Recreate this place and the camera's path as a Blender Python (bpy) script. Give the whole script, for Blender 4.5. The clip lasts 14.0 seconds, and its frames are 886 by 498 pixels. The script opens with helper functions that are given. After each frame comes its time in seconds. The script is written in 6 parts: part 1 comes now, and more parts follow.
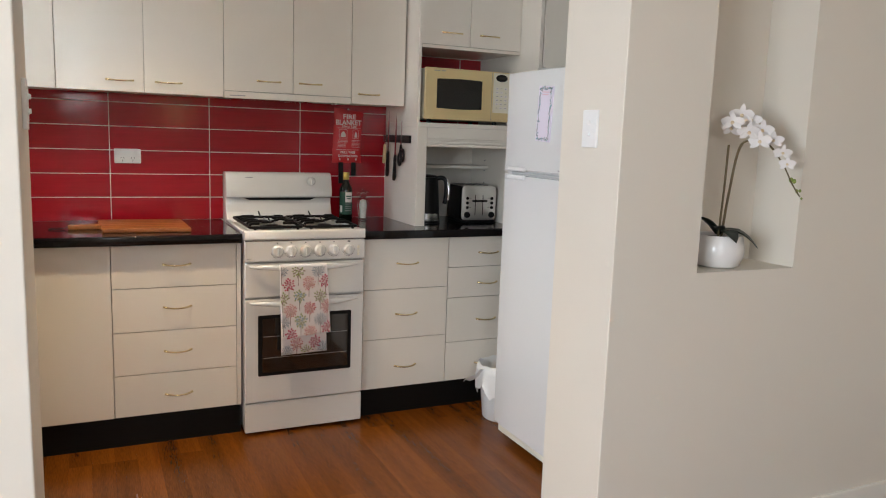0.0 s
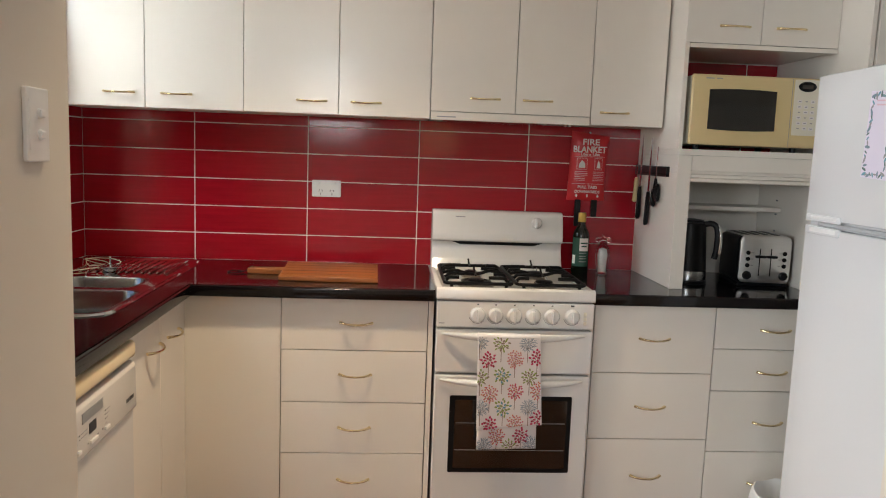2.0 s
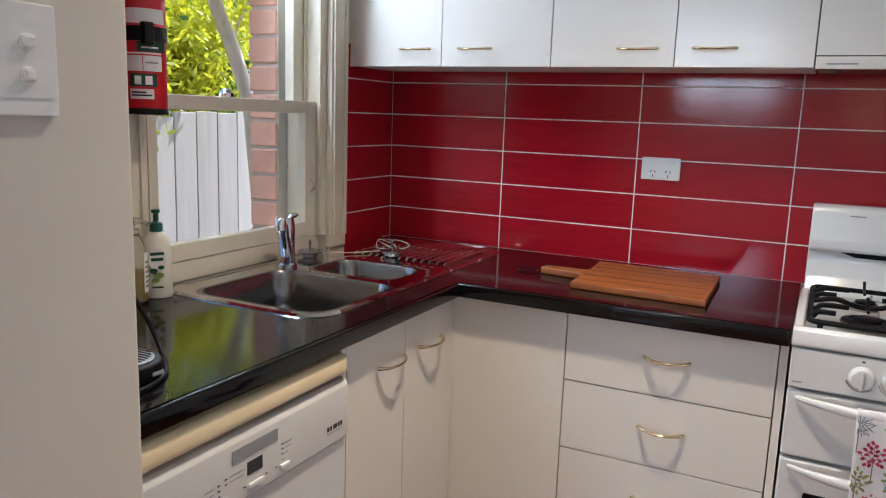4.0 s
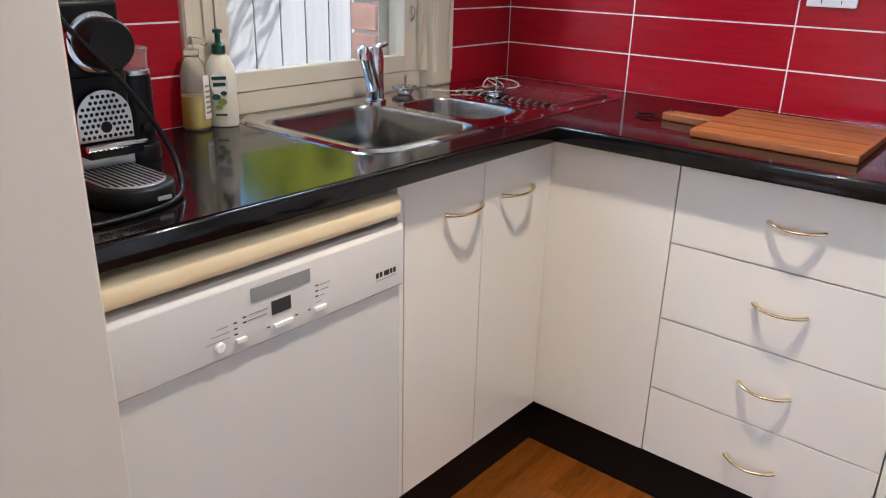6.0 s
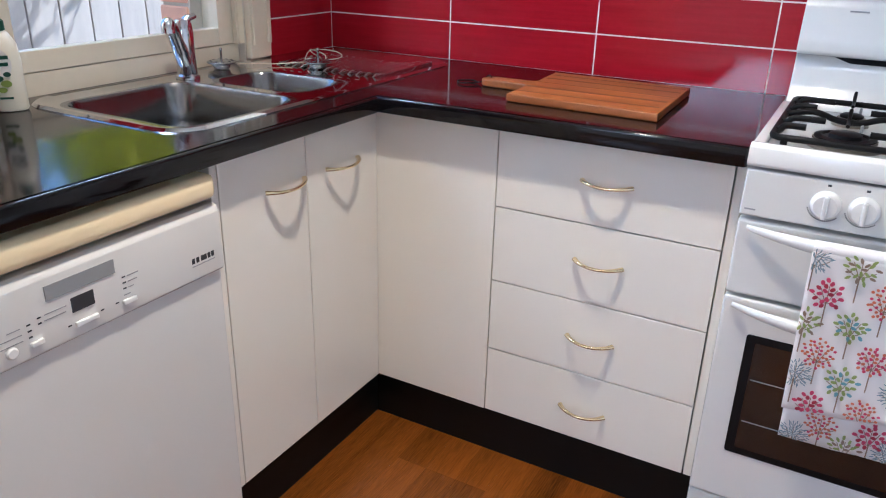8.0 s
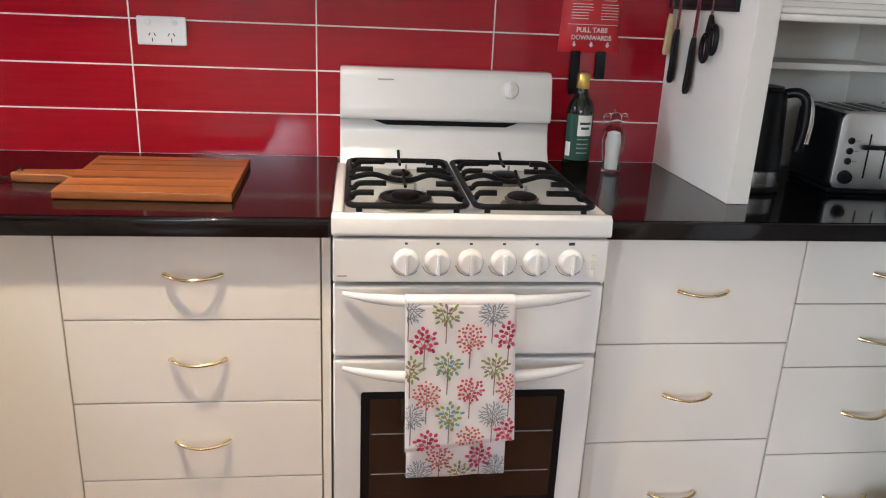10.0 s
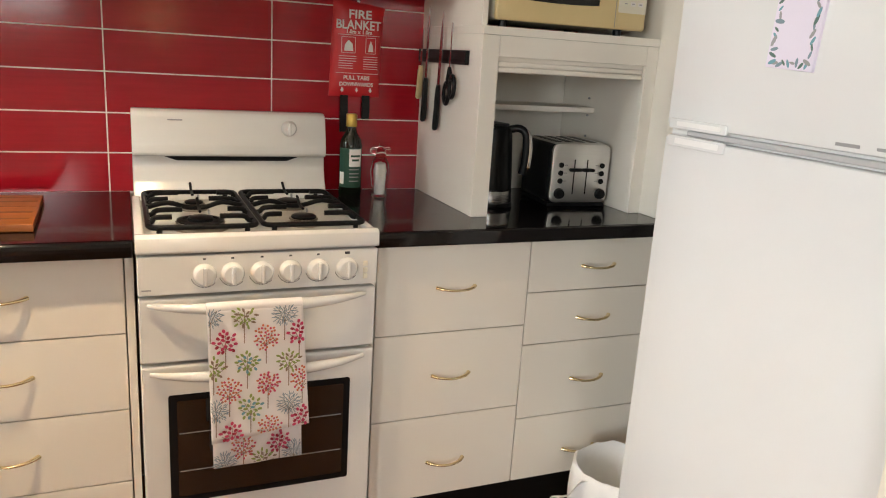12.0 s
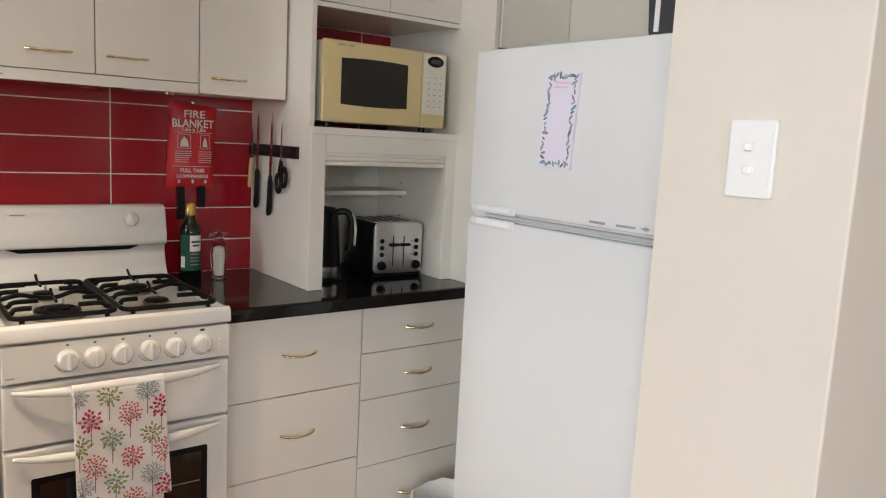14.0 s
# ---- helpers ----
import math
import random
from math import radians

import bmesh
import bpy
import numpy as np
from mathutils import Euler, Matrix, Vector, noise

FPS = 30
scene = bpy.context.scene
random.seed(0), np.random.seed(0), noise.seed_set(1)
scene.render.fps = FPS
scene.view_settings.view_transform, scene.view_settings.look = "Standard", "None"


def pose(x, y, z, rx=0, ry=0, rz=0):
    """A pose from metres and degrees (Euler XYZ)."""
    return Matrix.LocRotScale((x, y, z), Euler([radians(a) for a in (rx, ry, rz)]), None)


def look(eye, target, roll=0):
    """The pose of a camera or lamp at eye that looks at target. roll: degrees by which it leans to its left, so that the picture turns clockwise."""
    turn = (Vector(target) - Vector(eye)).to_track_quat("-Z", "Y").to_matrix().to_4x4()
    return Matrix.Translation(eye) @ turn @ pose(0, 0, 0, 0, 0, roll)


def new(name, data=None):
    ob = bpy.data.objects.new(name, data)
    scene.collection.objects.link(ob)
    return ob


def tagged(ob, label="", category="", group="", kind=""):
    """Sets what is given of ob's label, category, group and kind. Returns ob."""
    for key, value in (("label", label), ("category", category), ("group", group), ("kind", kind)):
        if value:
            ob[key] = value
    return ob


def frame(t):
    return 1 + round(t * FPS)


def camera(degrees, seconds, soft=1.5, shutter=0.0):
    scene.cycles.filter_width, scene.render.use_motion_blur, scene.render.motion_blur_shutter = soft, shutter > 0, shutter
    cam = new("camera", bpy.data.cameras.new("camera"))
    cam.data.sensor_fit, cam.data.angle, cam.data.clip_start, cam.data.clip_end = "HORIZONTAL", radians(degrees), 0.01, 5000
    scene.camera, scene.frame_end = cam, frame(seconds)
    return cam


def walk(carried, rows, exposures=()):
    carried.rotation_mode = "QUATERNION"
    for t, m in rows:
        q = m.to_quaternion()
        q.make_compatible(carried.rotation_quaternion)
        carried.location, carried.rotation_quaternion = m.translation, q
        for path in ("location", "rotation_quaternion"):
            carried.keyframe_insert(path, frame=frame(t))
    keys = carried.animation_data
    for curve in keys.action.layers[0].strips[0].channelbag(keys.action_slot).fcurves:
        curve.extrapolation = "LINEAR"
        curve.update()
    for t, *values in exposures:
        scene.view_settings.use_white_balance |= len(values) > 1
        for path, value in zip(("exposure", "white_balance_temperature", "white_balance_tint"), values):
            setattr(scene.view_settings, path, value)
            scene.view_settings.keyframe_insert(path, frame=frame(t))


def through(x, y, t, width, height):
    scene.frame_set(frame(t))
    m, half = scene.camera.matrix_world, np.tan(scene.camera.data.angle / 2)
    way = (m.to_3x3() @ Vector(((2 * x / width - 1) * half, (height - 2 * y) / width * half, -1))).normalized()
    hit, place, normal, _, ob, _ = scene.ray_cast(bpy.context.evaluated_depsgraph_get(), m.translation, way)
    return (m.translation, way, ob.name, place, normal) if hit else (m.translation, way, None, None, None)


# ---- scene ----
cam = camera(60.7, 14.0, 1.1)
PATH = [
    (0, (0.008, 0.358, 1.337), (0.849, 2.149, 1.045), 2.0),
    (0.5, (0.144, 0.513, 1.343), (0.761, 2.396, 1.072), 2.3),
    (1, (0.292, 0.693, 1.343), (0.685, 2.637, 1.091), 1.7),
    (1.5, (0.372, 0.887, 1.331), (0.66, 2.85, 1.075), 1.8),
    (2, (0.437, 1.107, 1.357), (0.574, 3.087, 1.107), 2.1),
    (2.5, (0.556, 1.268, 1.348), (0.398, 3.244, 1.083), 1.9),
    (3, (0.648, 1.434, 1.333), (0.181, 3.356, 1.036), 1.6),
    (3.5, (0.639, 1.622, 1.326), (-0.027, 3.48, 1.001), 1.9),
    (4, (0.62, 1.828, 1.337), (-0.261, 3.59, 0.99), 2.0),
    (4.2, (0.635, 1.885, 1.325), (-0.325, 3.602, 0.964), 2.1),
    (6.5, (0.697, 2.115, 1.241), (-0.493, 3.521, 0.462), 0.9),
    (7, (0.702, 2.108, 1.231), (-0.441, 3.535, 0.421), 1.3),
    (7.5, (0.723, 2.127, 1.23), (-0.339, 3.62, 0.428), 1.4),
    (8, (0.746, 2.161, 1.247), (-0.134, 3.784, 0.477), 1.5),
    (8.5, (0.726, 2.193, 1.25), (0.092, 3.953, 0.542), 1.9),
    (9, (0.685, 2.237, 1.302), (0.381, 4.094, 0.623), 2.2),
    (11.3, (0.586, 2.084, 1.302), (1.221, 3.896, 0.743), 3.3),
    (11.5, (0.577, 2.038, 1.317), (1.256, 3.839, 0.773), 3.5),
    (12, (0.584, 1.919, 1.319), (1.348, 3.701, 0.828), 3.6),
    (12.5, (0.567, 1.843, 1.343), (1.409, 3.603, 0.906), 3.5),
    (13, (0.521, 1.801, 1.357), (1.485, 3.516, 0.996), 3.7),
    (13.5, (0.437, 1.748, 1.366), (1.511, 3.404, 1.039), 3.3),
    (14, (0.365, 1.686, 1.381), (1.578, 3.251, 1.099), 3.0),
]
EXPOSURES = [(0.0, 1.38, 6500, 10), (1.2, 1.38, 6650, 10), (2.5, 1.52, 6450, 10), (3.0, 1.54, 5500, 10), (3.5, 1.48, 5350, 10), (4.2, 1.45, 5450, 10), (6.3, 2.03, 5150, 10), (8.0, 1.95, 4950, 10), (9.2, 2.0, 5300, 10), (11.3, 1.82, 6950, 10), (12.5, 1.70, 7200, 10), (14.0, 1.52, 6650, 10)]
walk(cam, [(t, look(eye, target, roll)) for t, eye, target, roll in PATH], EXPOSURES)

# ---- light ----
world = bpy.data.worlds.new("sky")
scene.world = world
world.use_nodes = True
wn = world.node_tree.nodes
sky = wn.new("ShaderNodeTexSky")
sky.sky_type, sky.sun_disc, sky.sun_elevation, sky.sun_rotation = "NISHITA", False, radians(49), radians(18)
world.node_tree.links.new(sky.outputs["Color"], wn["Background"].inputs["Color"])
wn["Background"].inputs["Strength"].default_value = 0.15


def lamp(name, kind, m, energy, color, **settings):
    data = bpy.data.lights.new(name, kind)
    data.energy, data.color = energy, color
    if kind == "AREA":
        data.shape, data.size, data.size_y = "RECTANGLE", settings["size"], settings["size_y"]
    elif kind == "SUN":
        data.angle = radians(0.5)
    elif kind == "SPOT":
        data.spot_size, data.spot_blend, data.shadow_soft_size = radians(settings["cone"]), 1.0, settings["radius"]
    else:
        data.shadow_soft_size = settings["radius"]
    ob = new(name, data)
    ob.matrix_world = m
    return ob


lamp("sun", "SUN", look((-0.2, 11.0, 8.2), (-2.2, 5.0, 1.0)), 3.2, (1.0, 0.94, 0.84))
lamp("kitchen_window_daylight", "AREA", look((-0.945, 3.43, 1.86), (1.4, 2.9, 0.6)), 2.7, (0.86, 0.94, 1.0), size=0.60, size_y=0.24)
lamp("living_window_daylight", "AREA", look((-2.68, -0.05, 1.4), (1.5, 1.9, 1.0)), 54, (0.84, 0.92, 1.0), size=1.9, size_y=1.5)
# added fill for the drawer fronts, set high to stay out of the tile reflections
for fill_x in (-0.80, -0.24):
    lamp("south_fill_light", "AREA", look((fill_x, -2.48, 1.98), (1.3, 3.6, 0.6)), 5.0, (0.88, 0.94, 1.0), size=0.44, size_y=0.70)
lamp("kitchen_ceiling_bulb", "SPOT", pose(0.24, 3.10, 2.36), 42, (1.0, 0.76, 0.49), radius=0.045, cone=105)
lamp("living_lamp_bulb", "POINT", pose(0.9, -0.98, 1.5), 16, (1.0, 0.66, 0.34), radius=0.05)


# ---- materials ----
def mat(name, color, rough=0.5, metal=0.0, vary=0.06, scale=6.0, grain=0.0, grain_scale=220.0, stretch=(1, 1, 1), coat=0.0, ior=1.5, per_object=0.0, clear=0.0, glow=0.0, rough_vary=0.08, fine_part=0.35):
    """Principled material with stains at one scale, fine grain at another, and fine relief."""
    m = bpy.data.materials.new(name)
    m.use_nodes = True
    n, l = m.node_tree.nodes, m.node_tree.links
    b = n["Principled BSDF"]
    b.inputs["Roughness"].default_value, b.inputs["Metallic"].default_value = rough, metal
    b.inputs["Coat Weight"].default_value, b.inputs["IOR"].default_value = coat, ior
    b.inputs["Coat Roughness"].default_value = 0.08
    b.inputs["Transmission Weight"].default_value = clear
    b.inputs["Base Color"].default_value = (*color, 1)
    if glow:
        b.inputs["Emission Color"].default_value, b.inputs["Emission Strength"].default_value = (*color, 1), glow
    geo = n.new("ShaderNodeTexCoord")
    mp = n.new("ShaderNodeMapping")
    mp.inputs["Scale"].default_value = stretch
    l.new(geo.outputs["Object"], mp.inputs["Vector"])
    big, fine = n.new("ShaderNodeTexNoise"), n.new("ShaderNodeTexNoise")
    for t, s, d in ((big, scale, 3.0), (fine, grain_scale, 2.0)):
        l.new(mp.outputs["Vector"], t.inputs["Vector"])
        t.inputs["Scale"].default_value, t.inputs["Detail"].default_value = s, d
    if vary or per_object:
        add = n.new("ShaderNodeMath")
        add.operation = "MULTIPLY_ADD"
        l.new(fine.outputs["Fac"], add.inputs[0])
        add.inputs[1].default_value = fine_part
        l.new(big.outputs["Fac"], add.inputs[2])
        last = add.outputs[0]
        if per_object:
            info, more = n.new("ShaderNodeObjectInfo"), n.new("ShaderNodeMath")
            more.operation = "MULTIPLY_ADD"
            l.new(info.outputs["Random"], more.inputs[0])
            more.inputs[1].default_value = per_object
            l.new(last, more.inputs[2])
            last = more.outputs[0]
        ramp = n.new("ShaderNodeMapRange")
        ramp.inputs["From Min"].default_value, ramp.inputs["From Max"].default_value = 0.25 + (fine_part - 0.35) * 0.65, 0.75 + fine_part + per_object - (fine_part - 0.35) * 0.8
        l.new(last, ramp.inputs["Value"])
        mix = n.new("ShaderNodeMix")
        mix.data_type = "RGBA"
        mix.inputs[6].default_value = (*[c * (1 - vary) for c in color], 1)
        mix.inputs[7].default_value = (*[min(1, c * (1 + vary)) for c in color], 1)
        l.new(ramp.outputs["Result"], mix.inputs[0])
        l.new(mix.outputs[2], b.inputs["Base Color"])
    if rough_vary:
        rr = n.new("ShaderNodeMapRange")
        rr.inputs["To Min"].default_value, rr.inputs["To Max"].default_value = max(0.02, rough * (1 - rough_vary * 2)), min(1, rough * (1 + rough_vary * 2))
        l.new(big.outputs["Fac"], rr.inputs["Value"])
        l.new(rr.outputs["Result"], b.inputs["Roughness"])
    if grain:
        bump = n.new("ShaderNodeBump")
        bump.inputs["Strength"].default_value, bump.inputs["Distance"].default_value = grain, 0.001
        l.new(fine.outputs["Fac"], bump.inputs["Height"])
        l.new(bump.outputs["Normal"], b.inputs["Normal"])
    return m


M_WALL = mat("cream wall paint", (0.68, 0.63, 0.55), 0.55, vary=0.03, scale=1.6, grain=0.10, grain_scale=260)
M_CEIL = mat("white ceiling paint", (0.80, 0.78, 0.74), 0.8, vary=0.02, grain=0.2)
M_TRIM = mat("aged cream window paint", (0.74, 0.67, 0.53), 0.32, vary=0.06, scale=9, grain=0.2, grain_scale=90)
M_SKIRT = mat("white skirting paint", (0.78, 0.75, 0.68), 0.4, vary=0.04)
M_CAB = mat("off white laminate", (0.80, 0.755, 0.675), 0.24, vary=0.02, scale=2.5, grain=0.04, grain_scale=500, coat=0.15)
M_CABIN = mat("cabinet carcass board", (0.74, 0.70, 0.63), 0.5, vary=0.03)
M_KICK = mat("black kickboard", (0.004, 0.0035, 0.003), 0.5, vary=0.15, ior=1.3)
M_TOP = mat("black polished worktop", (0.005, 0.004, 0.0045), 0.09, vary=0.3, scale=12, grain=0.02, grain_scale=700, ior=1.42)
M_TILE = mat("glossy red tile", (0.355, 0.0090, 0.0185), 0.07, ior=1.42, vary=0.22, scale=5, stretch=(1.2, 1.2, 22), grain=0.05, grain_scale=60, per_object=0.25)
M_GROUT = mat("pale grout", (0.84, 0.74, 0.71), 0.85, vary=0.06, grain=0.4)
M_FLOOR = mat("varnished hardwood board", (0.150, 0.043, 0.0045), 0.26, vary=0.62, scale=4, stretch=(5, 0.30, 5), grain=0.0, grain_scale=70, per_object=0.40, coat=0.0, ior=1.38, fine_part=0.9)
M_ENAMEL = mat("white enamel", (0.72, 0.71, 0.68), 0.20, vary=0.02, scale=3, coat=0.3)
M_FRIDGE = mat("white fridge coating", (0.72, 0.73, 0.73), 0.22, vary=0.015, scale=2, grain=0.10, grain_scale=420, coat=0.2)
M_PLASTIC = mat("white plastic", (0.80, 0.80, 0.79), 0.35, vary=0.015)
M_IRON = mat("black enamelled iron", (0.004, 0.004, 0.0045), 0.50, vary=0.3, grain=0.2, grain_scale=160, ior=1.25)
M_ALLOY = mat("stained burner alloy", (0.20, 0.18, 0.155), 0.5, metal=0.8, vary=0.3, scale=30)
M_BLACK = mat("black plastic", (0.006, 0.006, 0.0065), 0.36, vary=0.2, ior=1.28)
M_GREY = mat("grey plastic", (0.28, 0.29, 0.30), 0.4, vary=0.08)
M_BAND = mat("pale grey trim plastic", (0.46, 0.47, 0.48), 0.35, vary=0.04)
M_SATIN = mat("satin toaster steel", (0.74, 0.73, 0.71), 0.36, metal=1.0, vary=0.06, scale=10, stretch=(1, 1, 30), grain=0.05)
M_STEEL = mat("brushed steel", (0.46, 0.455, 0.45), 0.26, metal=1.0, vary=0.08, scale=10, stretch=(1, 1, 30), grain=0.05)
M_POLISHED = mat("polished sink steel", (0.62, 0.615, 0.60), 0.055, metal=1.0, vary=0.05, scale=8)
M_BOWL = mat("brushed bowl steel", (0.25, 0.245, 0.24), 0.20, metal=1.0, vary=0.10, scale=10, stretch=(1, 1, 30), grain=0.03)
M_CHROME = mat("polished chrome", (0.66, 0.66, 0.67), 0.05, metal=1.0, vary=0.02)
M_BRASS = mat("pale brass", (0.86, 0.72, 0.44), 0.13, metal=1.0, vary=0.05)
M_OVENGLASS = mat("dark oven glass", (0.014, 0.010, 0.008), 0.06, vary=0.1, coat=0.5)
M_MWGLASS = mat("grey microwave glass", (0.022, 0.021, 0.019), 0.20, vary=0.05, coat=0.5)
M_MWDOOR = mat("aged cream plastic", (0.66, 0.52, 0.27), 0.3, vary=0.05, scale=4)
M_WOOD = mat("oiled chopping board wood", (0.29, 0.090, 0.018), 0.42, vary=0.62, scale=5, stretch=(0.7, 12, 5), grain=0.2, grain_scale=140)
M_LINEN = mat("white printed cotton", (0.80, 0.76, 0.74), 0.9, vary=0.03, grain=0.5, grain_scale=900)
M_RED = mat("red plastic", (0.60, 0.016, 0.024), 0.34, vary=0.08)
# the ceiling lamp's warm glow on the dishwasher lid is put into this colour
M_LID = mat("lamp-tinted lid enamel", (0.90, 0.745, 0.46), 0.20, vary=0.03, coat=0.3)
M_WOODDARK = mat("dark chopping board wood", (0.12, 0.034, 0.008), 0.45, vary=0.4, scale=5, stretch=(0.7, 12, 5), grain=0.2, grain_scale=140)
M_LABEL = mat("white label print", (0.80, 0.76, 0.74), 0.6, vary=0.02)
M_DARKPRINT = mat("dark print", (0.03, 0.03, 0.035), 0.6, vary=0.0)
M_GREYPRINT = mat("grey print", (0.30, 0.30, 0.31), 0.6, vary=0.0)
M_GREEN = mat("green label", (0.008, 0.060, 0.036), 0.5, vary=0.1)
M_LEAFPRINT = mat("sage leaf print", (0.10, 0.17, 0.15), 0.8, vary=0.2)
M_PINKPRINT = mat("pale pink print", (0.72, 0.50, 0.58), 0.8, vary=0.05)
M_GOLD = mat("gold bottle cap", (0.60, 0.42, 0.10), 0.3, metal=0.7, vary=0.1)
M_BOTTLE = mat("dark green bottle glass", (0.003, 0.005, 0.002), 0.06, vary=0.1, coat=0.2)
M_GLASS = mat("clear glass", (0.97, 0.98, 0.98), 0.02, vary=0, clear=1.0, ior=1.25, rough_vary=0)
M_PANE = mat("window pane glass", (0.98, 0.99, 0.99), 0.0, vary=0, clear=1.0, ior=1.02, rough_vary=0)
M_SALT = mat("white salt", (0.88, 0.85, 0.80), 0.9, vary=0.05, grain=0.6, grain_scale=400)
M_SOAP = mat("yellow dish liquid", (0.78, 0.60, 0.05), 0.10, vary=0.03, clear=0.25)
M_CLEARPL = mat("clear plastic bottle", (0.88, 0.88, 0.84), 0.08, vary=0, clear=0.9, ior=1.3, rough_vary=0)
M_IVORY = mat("ivory plastic", (0.76, 0.72, 0.60), 0.35, vary=0.03)
M_DKGREEN = mat("dark green plastic", (0.006, 0.06, 0.035), 0.35, vary=0.1)
M_BAG = mat("white bin liner", (0.80, 0.80, 0.79), 0.4, vary=0.05, scale=20, grain=0.5, grain_scale=60)
M_PETAL = mat("white orchid petal", (0.70, 0.66, 0.64), 0.55, vary=0.05)
M_STEM = mat("brown green stem", (0.12, 0.085, 0.035), 0.55, vary=0.3)
M_LEAF = mat("dark orchid leaf", (0.016, 0.022, 0.016), 0.4, vary=0.3)
M_BUD = mat("green bud", (0.20, 0.26, 0.05), 0.5, vary=0.2)
M_LIP = mat("pale yellow orchid lip", (0.66, 0.52, 0.34), 0.5, vary=0.1)
M_POT = mat("white glazed pot", (0.74, 0.72, 0.70), 0.25, vary=0.03, coat=0.3)
M_TWINE = mat("cream twine", (0.62, 0.53, 0.40), 0.9, vary=0.15)
M_FENCE = mat("weathered grey paling", (0.47, 0.41, 0.35), 0.85, vary=0.25, scale=4, stretch=(6, 6, 0.5), grain=0.5, grain_scale=80, per_object=0.4)
M_BRICK = mat("red house brick", (0.64, 0.37, 0.27), 0.85, vary=0.25, scale=18, grain=0.6, grain_scale=120, per_object=0.5)
M_MORTAR = mat("pale mortar", (0.55, 0.52, 0.47), 0.9, vary=0.1, grain=0.5)
M_BARK = mat("pale bark", (0.60, 0.50, 0.40), 0.85, vary=0.25, scale=8, stretch=(4, 4, 0.7), grain=0.6, grain_scale=60)


def leaf_mat(name, color, through):
    """A thin leaf that lets part of the sun through."""
    m = mat(name, color, 0.5, vary=0.45, scale=1.5)
    n, l = m.node_tree.nodes, m.node_tree.links
    tr, mix = n.new("ShaderNodeBsdfTranslucent"), n.new("ShaderNodeMixShader")
    tr.inputs["Color"].default_value = (*through, 1)
    mix.inputs[0].default_value = 0.5
    l.new(n["Principled BSDF"].outputs[0], mix.inputs[1])
    l.new(tr.outputs[0], mix.inputs[2])
    l.new(mix.outputs[0], n["Material Output"].inputs["Surface"])
    return m


M_FOLIAGE = leaf_mat("lime green leaf", (0.42, 0.44, 0.03), (0.75, 0.70, 0.03))
M_FOLIAGE_DARK = leaf_mat("green leaf", (0.06, 0.13, 0.03), (0.16, 0.30, 0.05))
M_GROUND = mat("garden soil and bark", (0.12, 0.085, 0.055), 0.95, vary=0.4, scale=5, grain=0.7, grain_scale=40)
M_SHADE = mat("glowing lamp shade", (1.0, 0.62, 0.28), 0.7, vary=0, glow=2.6)
M_OPAL = mat("glowing opal lamp glass", (1.0, 0.84, 0.62), 0.4, vary=0, glow=1.6)
M_FABRIC = mat("dark grey mesh fabric", (0.05, 0.05, 0.055), 0.85, vary=0.2, grain=0.6, grain_scale=300)
M_PAPER = mat("pale lilac paper", (0.74, 0.69, 0.80), 0.8, vary=0.02)
M_PRINTS = [mat(n, c, 0.9, vary=0.1) for n, c in (("pink print", (0.52, 0.05, 0.12)), ("rust print", (0.56, 0.16, 0.08)), ("teal print", (0.16, 0.34, 0.40)), ("olive print", (0.28, 0.34, 0.10)), ("brown print", (0.26, 0.18, 0.13)), ("grey blue print", (0.20, 0.28, 0.33)), ("crimson print", (0.33, 0.02, 0.045)))]

# ---- building helpers ----
PLACE = {}


def thing(name, at=(0, 0, 0), label="", category="", group="", turn=0.0):
    """An Empty at the thing's base, which carries its parts."""
    ob = new(name)
    ob.empty_display_size = 0.05
    m = pose(*at, 0, 0, turn)
    ob.matrix_world = m
    PLACE[ob] = m
    return tagged(ob, label, category, group)


def part(name, bm, material, parent=None, label="", local=False):
    """One mesh object made of bm, given in world places unless local, under a thing or a part."""
    base = PLACE.get(parent, Matrix.Identity(4))
    if not local:
        bm.transform(base.inverted())
    me = bpy.data.meshes.new(name)
    bm.to_mesh(me)
    bm.free()
    me.materials.append(material)
    ob = new(name, me)
    if parent is not None:
        ob.parent = parent
    PLACE[ob] = base
    if label:
        ob["label"] = label
    return ob


def smooth(ob, angle=35):
    me = ob.data
    me.polygons.foreach_set("use_smooth", [True] * len(me.polygons))
    me.set_sharp_from_angle(angle=radians(angle))
    return ob


def structure(name, bm, material, label="", parent=None):
    ob = part(name, bm, material, parent)
    return tagged(ob, label, "", "", "structure")


def box(x0, x1, y0, y1, z0, z1, bevel=0.0, seg=2):
    bm = bmesh.new()
    bmesh.ops.create_cube(bm, size=1)
    bm.transform(Matrix.Translation(((x0 + x1) / 2, (y0 + y1) / 2, (z0 + z1) / 2)) @ Matrix.Diagonal((abs(x1 - x0), abs(y1 - y0), abs(z1 - z0), 1)))
    if bevel:
        bmesh.ops.bevel(bm, geom=bm.edges[:], offset=bevel, segments=seg, affect="EDGES", profile=0.5)
    return bm


def merge(*bms):
    out = bms[0]
    for b in bms[1:]:
        me = bpy.data.meshes.new("tmp")
        b.to_mesh(me)
        b.free()
        out.from_mesh(me)
        bpy.data.meshes.remove(me)
    return out


